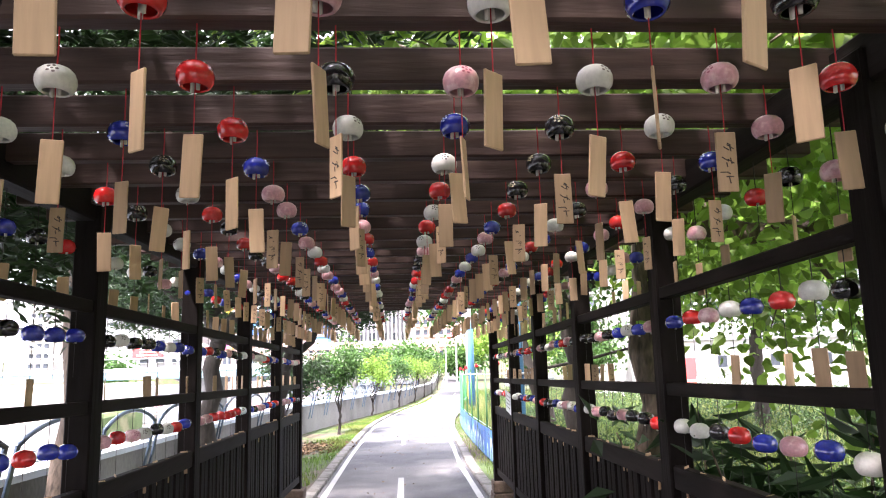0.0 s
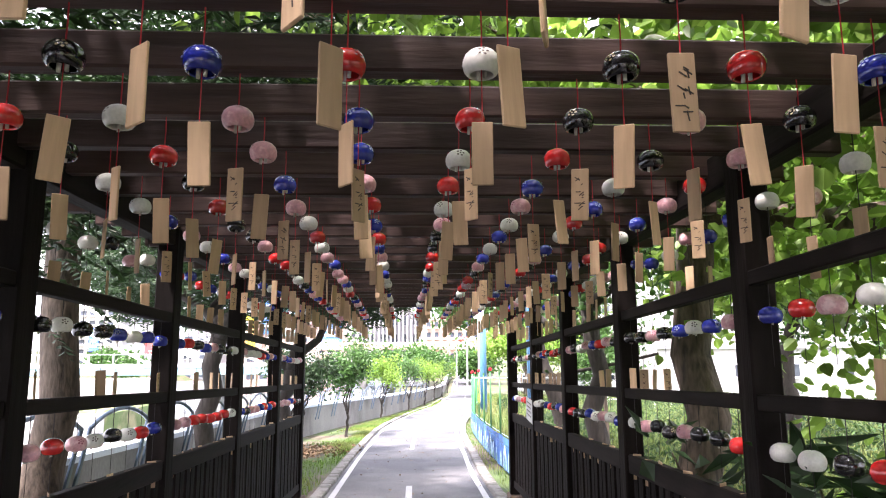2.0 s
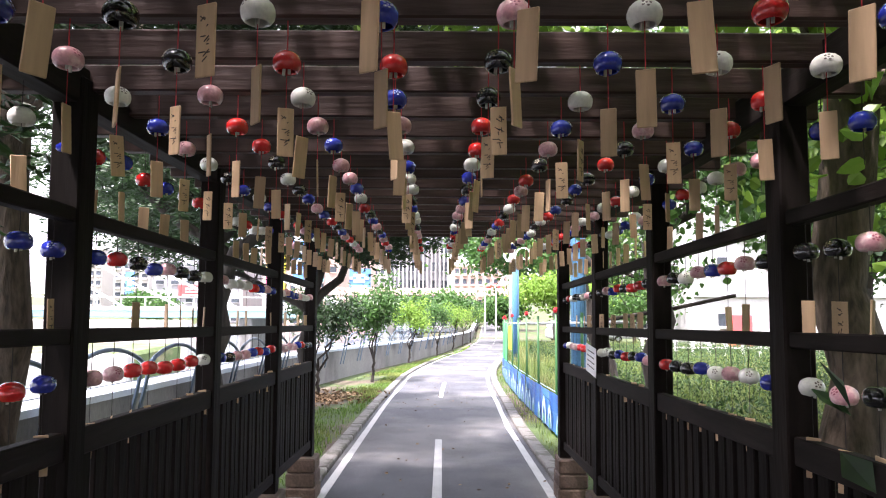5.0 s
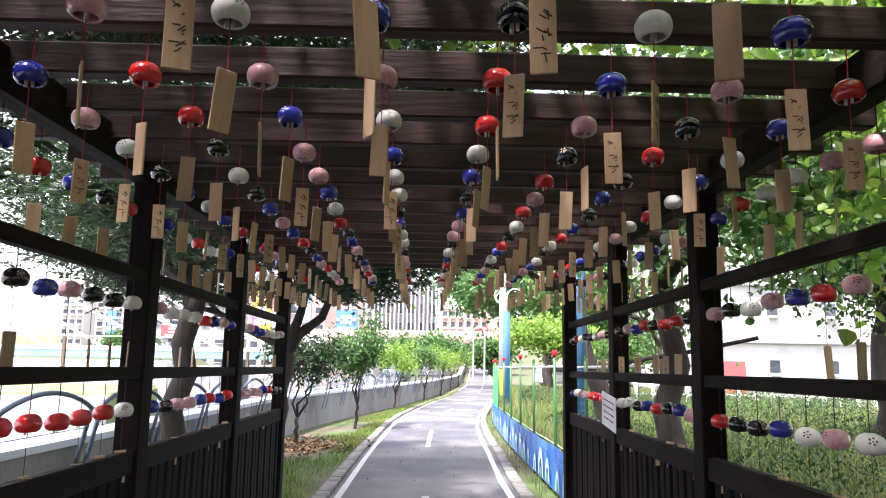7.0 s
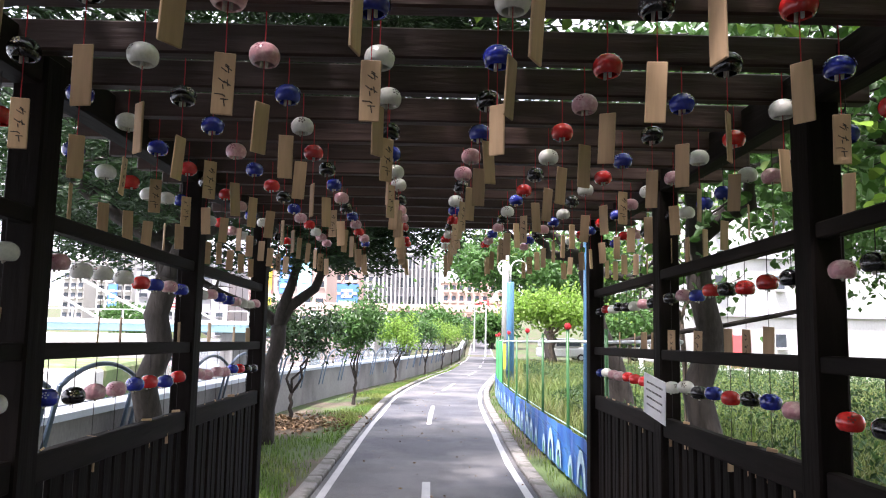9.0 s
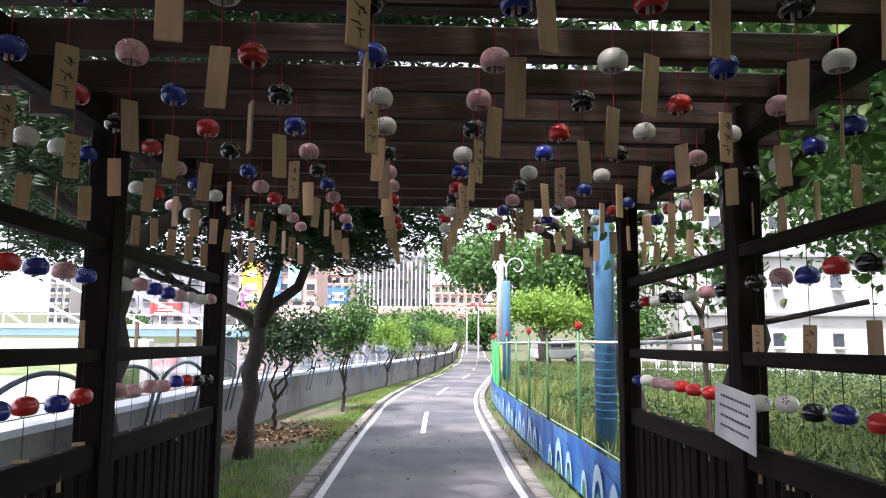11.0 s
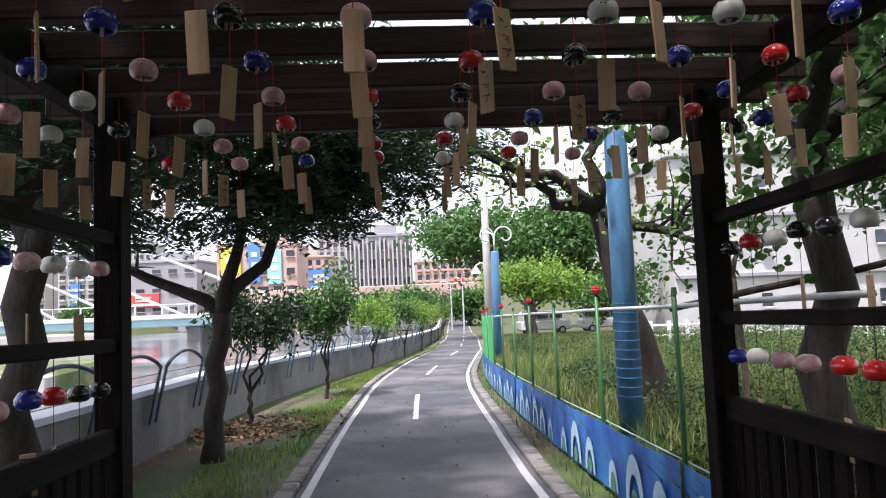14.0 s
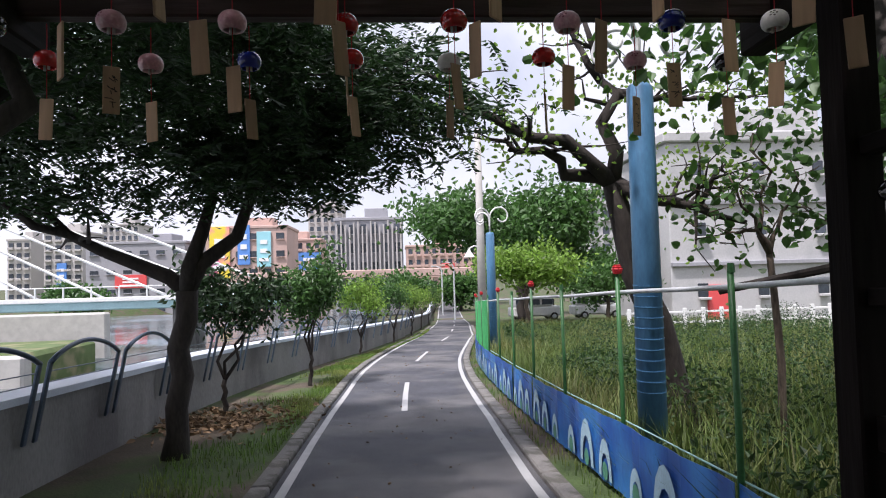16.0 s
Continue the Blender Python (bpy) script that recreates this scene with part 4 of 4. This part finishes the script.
# ---- flower-topped fence ----
fence_y = [11.57, 13.3, 15.04, 16.6, 18.1, 19.7, 21.4, 23.0, 24.6, 26.2, 27.8, 29.4, 31, 32.6, 34.2]
FX = 1.68
fence = empty("fence", Matrix(), "green pole fence with blue printed banner and red flowers", "fence")
for i, y in enumerate(fence_y):
    x = centre_line(y) + FX
    top = 1.74 if i % 2 else 1.66
    p = part("pole", Solid().tube([(0, 0, -0.1), (0.004, 0, 0.9), (-0.003, 0.002, top)], [0.02, 0.019, 0.018], 8), M_GREEN, fence, smooth=True, at=Matrix.Translation((x, y, 0)))
    if i % 2:
        rose = Solid()
        for ring, (r, z, k) in enumerate(((0.03, 0.0, 6), (0.022, 0.018, 5), (0.012, 0.03, 4))):
            for q in range(k):
                a = 2 * math.pi * q / k + ring
                rose.box((r * math.cos(a), r * math.sin(a), z), (0.034, 0.012, 0.045), 0.005, Matrix.Rotation(a + 1.57, 3, "Z") @ Matrix.Rotation(0.35, 3, "X"))
        part("flower", rose, M_ROSE, p, "red artificial rose", at=Matrix.Translation((0, 0, top + 0.02)))
    else:
        part("cap", Solid().tube([(0, 0, 0), (0, 0, 0.05)], [0.022, 0.018], 8), M_GREEN, p, at=Matrix.Translation((0, 0, top)))
for z, r, m, nm in ((1.59, 0.016, M_PIPE, "top_pipe"), (0.585, 0.006, M_BANNER_EDGE, "banner_cord"), (0.02, 0.006, M_BANNER_EDGE, "banner_cord")):
    part(nm, Solid().tube([(centre_line(y) + FX + 0.025, y, z + 0.004 * math.sin(y * 2)) for y in np.arange(9.8, 34.3, 0.5)], r, 6), m, fence, smooth=True)
for a, b in zip([9.9] + fence_y[:-1], fence_y):
    s = Solid()
    v, f = [], []
    for i in range(9):
        y = a + (b - a) * i / 8
        x = centre_line(y) + FX - 0.024 + 0.012 * math.sin(i * 2.1 + a)
        v += [(x, y, 0.02), (x + 0.006 * math.sin(i + a), y, 0.3), (x, y, 0.58 - 0.012 * math.sin(math.pi * i / 8)), (x + 0.003, y, 0.02), (x + 0.003, y, 0.3), (x + 0.003, y, 0.58 - 0.012 * math.sin(math.pi * i / 8))]
    for i in range(8):
        k, j = i * 6, i * 6 + 6
        f += [(k, k + 1, j + 1, j), (k + 1, k + 2, j + 2, j + 1), (k + 4, k + 3, j + 3, j + 4), (k + 5, k + 4, j + 4, j + 5), (k + 2, k + 5, j + 5, j + 2)]
    cloth = part("banner", s.add(v, f), M_BANNER, fence, "blue printed banner with pale shapes")
    rings, leaves_ = Solid(), Solid()
    for q in range(3):
        yc = a + (b - a) * (0.2 + 0.3 * q)
        high = 0.17 + 0.05 * ((q * 7 + int(a * 10)) % 3)
        outline = []
        for j in range(9):
            t = math.pi * j / 8
            outline += [(yc - r * math.cos(t) * 0.75, 0.06 + r * math.sin(t) * 1.5) for r in (high * 0.62, high)]
        face = [(centre_line(py) + FX - 0.046, py, pz) for py, pz in outline]
        rings.add(face, [(2 * j, 2 * j + 1, 2 * j + 3, 2 * j + 2) for j in range(8)])
        disc = [(yc + 0.07 * math.cos(t), 0.12 + 0.08 * math.sin(t)) for t in np.arange(8) * math.pi / 4]
        leaves_.add([(centre_line(py) + FX - 0.047, py, pz) for py, pz in disc], [tuple(range(8))])
    part("print", rings.drop(), M_BANNER_PRINT, cloth, "pale printed arches", kind="stuff")
    part("print", leaves_.drop(), M_BANNER_GREEN, cloth, "green printed dots", kind="stuff")
tagged(part("leaning_branch", Solid().tube([(1.8, 11.93, 1.57), (2.2, 11.5, 1.67), (2.6, 11.12, 1.75), (3.1, 10.7, 1.88)], [0.024, 0.024, 0.022, 0.02], 8), M_BARK_DARK), "bare branch leaning across the fence pole", "branch")
# green netting on the farther spans
for a, b in zip(fence_y[6:-1], fence_y[7:]):
    for k in range(1, 9):
        y = a + (b - a) * k / 9
        part("wire", Solid().tube([(centre_line(y) + FX, y, 0.0), (centre_line(y) + FX, y, 1.6)], 0.011, 5), M_MESH_GREEN, fence)


# ---- lamp posts ----
def curl(turn, big):
    pts = []
    for i in range(26):
        a = -0.2 + i * 0.24
        r = big * (1 - i / 34)
        pts.append(Vector((big * 1.0 - r * math.cos(a), 0, big * 1.3 + r * math.sin(a))))
    pts = [Vector((0, 0, -0.05)), Vector((0.0, 0, big * 0.6))] + pts
    return Solid().tube([Matrix.Rotation(turn, 3, "Z") @ p for p in pts], 0.022, 7)


def lamp_post(x, y, group="blue lamp posts"):
    th = empty("lamp_post", Matrix.Translation((x, y, 0)), "blue painted lamp post with curling white tubes on top", "lamp post", group)
    part("post", Solid().tube([(0, 0, -0.1), (0, 0, 3.36), (0, 0, 3.4)], [0.125, 0.113, 0.09], 18), M_BLUE, th, smooth=True)
    for k in range(11):
        part("ring", Solid().tube([(0, 0, 0), (0, 0, 0.004)], 0.1245, 18), M_BLUE, th, at=Matrix.Translation((0, 0, 0.75 + 0.09 * k)) @ Matrix.Rotation(0.05, 4, "X"))
    for turn, big in ((0.2, 0.32), (2.4, 0.26), (3.7, 0.3)):
        part("curl", curl(turn, big), M_CREAM, th, "white curled tube", smooth=True, at=Matrix.Translation((0, 0, 3.4)))
    return th


lamp_post(2.1, 13.75)
lamp_post(2.45, 25.2)
utility = empty("utility_pole", Matrix.Translation((3.0, 31.2, 0)), "tall grey concrete utility pole beside the path", "pole")
part("shaft", Solid().tube([(0, 0, -0.2), (0, 0, 7.8)], [0.17, 0.11], 14), M_CONCRETE_POLE, utility, smooth=True)
part("lamp_arm", Solid().tube([(0, 0, 3.55), (-0.25, 0, 3.6), (-0.42, 0, 3.5)], 0.025, 7), M_CREAM, utility)
part("lamp_shade", Solid().tube([(-0.42, 0, 3.5), (-0.42, 0, 3.42), (-0.42, 0, 3.2)], [0.03, 0.06, 0.2], 12), M_CREAM, utility, "white conical lamp shade")
part("warning_band", Solid().tube([(0, 0, 0.5), (0, 0, 1.5)], [0.172, 0.166], 14), M_FLAT["yellow"], utility, "yellow warning sleeve")
for x, y, h in ((5.3, 83, 6.0), (5.8, 73, 5.8)):
    sl = empty("street_lamp", Matrix.Translation((x, y, 0)), "pale grey street lamp with a curved arm", "street lamp", "far street lamps")
    part("pole", Solid().tube([(0, 0, 0), (0, 0, h - 0.6), (-0.2, 0, h - 0.15), (-0.7, 0, h)], [0.09, 0.07, 0.06, 0.05], 8), M_PIPE, sl)
    part("lamp_head", Solid().box((-0.95, 0, h), (0.5, 0.2, 0.1), 0.03), M_PIPE, sl)

# ---- river railing ----
for i in range(26):
    y = 3.1 + i * 1.62
    w, a = wall_line(y + 0.75), math.atan(wall_line(y + 1.5) - wall_line(y)) / 1.5
    rl = empty("railing_frame", Matrix.Translation((w, y, 0.85)) @ Matrix.Rotation(-a, 4, "Z"), "arched blue-grey steel railing frame on the river wall", "railing", "river railing frames")
    arc = [(0.2, 0.02 + 1.44 * t, 0.28 + 0.17 * math.sin(math.pi * t) ** 0.8) for t in np.linspace(0, 1, 13)]
    part("top_bar", Solid().tube(arc, 0.024, 8).slope(), M_RAIL, rl, smooth=True)
    for yy_ in (0.02, 1.46):
        part("leg", Solid().box((0.0, 0, 0), (0.028, 0.06, 0.74), 0.006, Matrix.Rotation(0.2, 3, "Y")), M_RAIL, rl, at=Matrix.Translation((0.128, yy_, -0.07 - SLOPE * yy_)))
    for z in (0.1, 0.2):
        part("wire", Solid().tube([(0.14 + 0.2 * z, 0.02, z), (0.14 + 0.2 * z, 1.46, z)], 0.006, 5).slope(), M_RAIL, rl)


# ---- buildings ----
def building(name, label, x0, x1, y, depth, h, wall_m, floors, bays, win=(0.55, 0.5), balcony=False, fins=0):
    th = empty(name, Matrix.Translation(((x0 + x1) / 2, y, 0)), label, "building")
    w = x1 - x0
    part("wall", Solid().box((0, depth / 2, h / 2), (w, depth, h), 0.05), wall_m, th)
    part("roof", Solid().box((0, depth / 2, h + 0.3), (w + 0.5, depth + 0.5, 0.6), 0.08), wall_m, th)
    part("roof_block", Solid().box((w * 0.1, depth / 2, h + 1.6), (w * 0.35, depth * 0.4, 2.2), 0.08), wall_m, th)
    fh, bw = h / floors, w / bays
    pane = Solid().box((0, 0, 0), (bw * win[0], 0.2, fh * win[1]), 0.03).mesh("window", M_DARK_GLASS)
    sill = Solid().box((0, 0, 0), (bw * win[0] * 1.2, 0.7 if balcony else 0.3, fh * 0.22 if balcony else 0.15), 0.03).mesh("sill", wall_m)
    for r in range(floors):
        for c in range(bays):
            p = part("window", pane, None, th, at=Matrix.Translation((-w / 2 + bw * (c + 0.5), -0.06, fh * (r + 0.55))))
            part("sill", sill, None, p, at=Matrix.Translation((0, -0.2, -fh * win[1] / 2 - 0.1)))
    for k in range(fins):
        part("fin", Solid().box((-w / 2 + w * (k + 0.5) / fins, -0.5, h * 0.56 + 0.6 * math.sin(k * 1.7)), (w / fins * 0.35, 0.5, h * 0.8), 0.04), M_TOWER, th)
    return th


building("apartment_tower", "grey tiled apartment tower with balconies", -103, -97, 188, 12, 22, M_TOWER, 8, 3, (0.6, 0.5), True)
building("apartment_tower", "grey tiled apartment tower with balconies", -88.5, -79, 178, 12, 22.5, M_TOWER, 9, 4, (0.6, 0.5), True)
building("apartment_tower", "beige tiled apartment tower with small windows", -90, -79, 214, 12, 29, M_TOWER, 11, 6)
building("shopping_centre", "dark grey clad shopping centre beside the bridge", -70, -48, 160, 20, 17.5, M_GREY_WALL, 4, 6, (0.5, 0.2))
building("commercial_building", "pinkish tiled commercial building with billboards", -40, -23, 148, 16, 19, M_PINK_WALL, 5, 6, (0.6, 0.35))
building("apartment_tower", "beige tiled apartment tower with small windows", -25, -15, 198, 12, 31, M_TOWER, 12, 5)
building("finned_building", "grey office building with tall vertical fins", -11, 1.5, 128, 14, 17.5, M_GREY_WALL, 5, 6, (0.5, 0.5), False, 16)
building("apartment_block", "pinkish tiled apartment block with rows of windows", 3, 22, 180, 14, 17, M_PINK_WALL, 6, 9, (0.5, 0.55), True)
building("apartment_block", "pinkish tiled apartment block with rows of windows", -36, -19, 176, 12, 19, M_PINK_WALL, 6, 8, (0.5, 0.55), True)
building("apartment_tower", "white apartment tower with balconies", 33.5, 42, 118, 12, 20.5, M_WHITE_WALL, 7, 4, (0.55, 0.5), True)
white_house = building("white_building", "white rendered building with few dark windows", 15.6, 30, 44, 9, 10.4, M_WHITE_WALL, 3, 4, (0.16, 0.22))
part("door", Solid().box((-4.4, -0.06, 1.1), (1.5, 0.2, 2.2), 0.03), M_FLAT["red"], white_house, "red metal door")
for z in (3.4, 6.9):
    part("cornice", Solid().box((0, -0.1, z), (14.4, 0.3, 0.25), 0.03), M_GREY_WALL, white_house)
for x, y, z, w, h, m in ((-37, 147.75, 14, 4.2, 11, "yellow"), (-32, 147.75, 15.5, 2.6, 8.5, "blue"), (-27.8, 147.75, 14.5, 3.0, 7.5, "cyan"), (-60, 159.75, 9, 7, 3, "red"), (-22, 175.75, 13, 6, 6, "blue"), (-84, 177.75, 12, 2.4, 6, "blue"), (14, 179.75, 10, 3.5, 5, "red")):
    bb = empty("billboard", Matrix.Translation((x, y, z)), m + " advertising billboard fixed to a building wall", "billboard")
    part("board", Solid().box((0, 0, 0), (w, 0.4, h), 0.05), M_FLAT[m], bb)
    for dz, wide, tall in ((0.2, 0.5, 0.12), (-0.05, 0.5, 0.12), (-0.3, 0.7, 0.1)):
        part("printed_bar", Solid().box((0, -0.25, h * dz), (w * wide, 0.1, h * tall), 0.01), M_PAPER, bb)

# grassy bank across the water
bank = empty("river_bank", Matrix.Translation((-28, 41, 0)), "low grassy river bank with a pale concrete edge", "bank", kind="structure")
part("edge", Solid().box((0, -3.4, -0.9), (24, 0.8, 1.9), 0.1), M_CONCRETE_POLE, bank)
part("turf", Solid().box((0, 0, -0.95), (24, 6.2, 2.2), 0.2), M_TURF, bank, "green turf")
part("rear_wall", Solid().box((-1, 4.5, 0.2), (26, 0.6, 2.6), 0.1), M_CONCRETE_POLE, bank)

# bridge over the river
bridge = empty("bridge", Matrix.Translation((-28, 66, 0)), "pale teal cable-stayed bridge over the river", "bridge")
part("deck", Solid().box((0, 0, 2.45), (44, 6, 0.7), 0.1), M_TEAL, bridge)
part("deck_edge", Solid().box((0, -3.1, 2.95), (44, 0.2, 0.35), 0.04), M_CREAM, bridge)
for k in range(20):
    part("rail_post", Solid().box((-21 + 2.2 * k, -3.1, 3.5), (0.12, 0.12, 0.9), 0.02), M_CREAM, bridge)
part("hand_rail", Solid().box((0, -3.1, 3.98), (44, 0.1, 0.08), 0.02), M_CREAM, bridge)
for x in (-14, 10):
    part("pier", Solid().box((x, 0, -0.4), (1.2, 5, 5.0), 0.1), M_WALL, bridge)
part("pylon", Solid().tube([(-20, 0, -1), (-22, 0, 18), (-23, 0, 24)], [0.7, 0.5, 0.3], 10), M_CREAM, bridge)
for k in range(7):
    part("cable", Solid().tube([(-22.4 - 0.1 * k, -2.6, 20 - 1.2 * k), (20 - 5.2 * k, -2.8, 2.9)], 0.12, 6), M_CREAM, bridge)
over = empty("overpass", Matrix.Translation((-3, 108, 0)), "brownish road overpass far beyond the trees", "overpass")
part("deck", Solid().box((0, 0, 6.6), (40, 6, 1.2), 0.1), M_PINK_WALL, over)
for x in (-15, -5, 5, 15):
    part("pier", Solid().box((x, 0, 3), (1.2, 3, 6.2), 0.1), M_WALL, over)

# pale picket fence before the white building
picket = empty("picket_fence", Matrix.Translation((16, 33, 0)), "low white picket fence beyond the weeds", "fence")
pk = Solid().box((0, 0, 0.62), (0.16, 0.08, 1.0), 0.02).mesh("picket", M_CREAM)
for k in range(30):
    part("picket", pk, None, picket, at=Matrix.Translation((-7 + 0.75 * k, 0, 0)))
for z in (0.55, 0.95):
    part("rail", Solid().box((3.9, 0.07, z), (22, 0.05, 0.08), 0.01), M_CREAM, picket)


def van(x, y, turn, label, paint):
    th = empty("van", Matrix.Translation((x, y, 0)) @ Matrix.Rotation(turn, 4, "Z"), label, "van", "parked vans")
    body = Solid().box((0, 0, 0.75), (4.4, 1.7, 0.8), 0.12).box((-0.35, 0, 1.5), (3.5, 1.6, 0.85), 0.25)
    part("body", body, paint, th)
    for k in range(3):
        part("window", Solid().box((-1.45 + 1.12 * k, -0.81, 1.55), (0.95, 0.03, 0.45), 0.01), M_DARK_GLASS, th)
    part("windscreen", Solid().box((1.42, 0, 1.5), (0.04, 1.35, 0.5), 0.01), M_DARK_GLASS, th)
    for wx in (-1.35, 1.35):
        for wy in (-0.78, 0.78):
            tyre = part("wheel", Solid().tube([(0, -0.1, 0), (0, 0.1, 0)], 0.33, 16), M_DARK_STRING, th, at=Matrix.Translation((wx, wy, 0.33)))
            part("rim", Solid().tube([(0, -0.115, 0), (0, 0.115, 0)], 0.19, 12), M_PIPE, tyre, "grey steel rim")
    return th


van(11.6, 62, 0.1, "white van parked beyond the overgrown field", M_CREAM)
van(17.0, 62.5, 0.05, "white van parked beyond the overgrown field", M_CREAM)
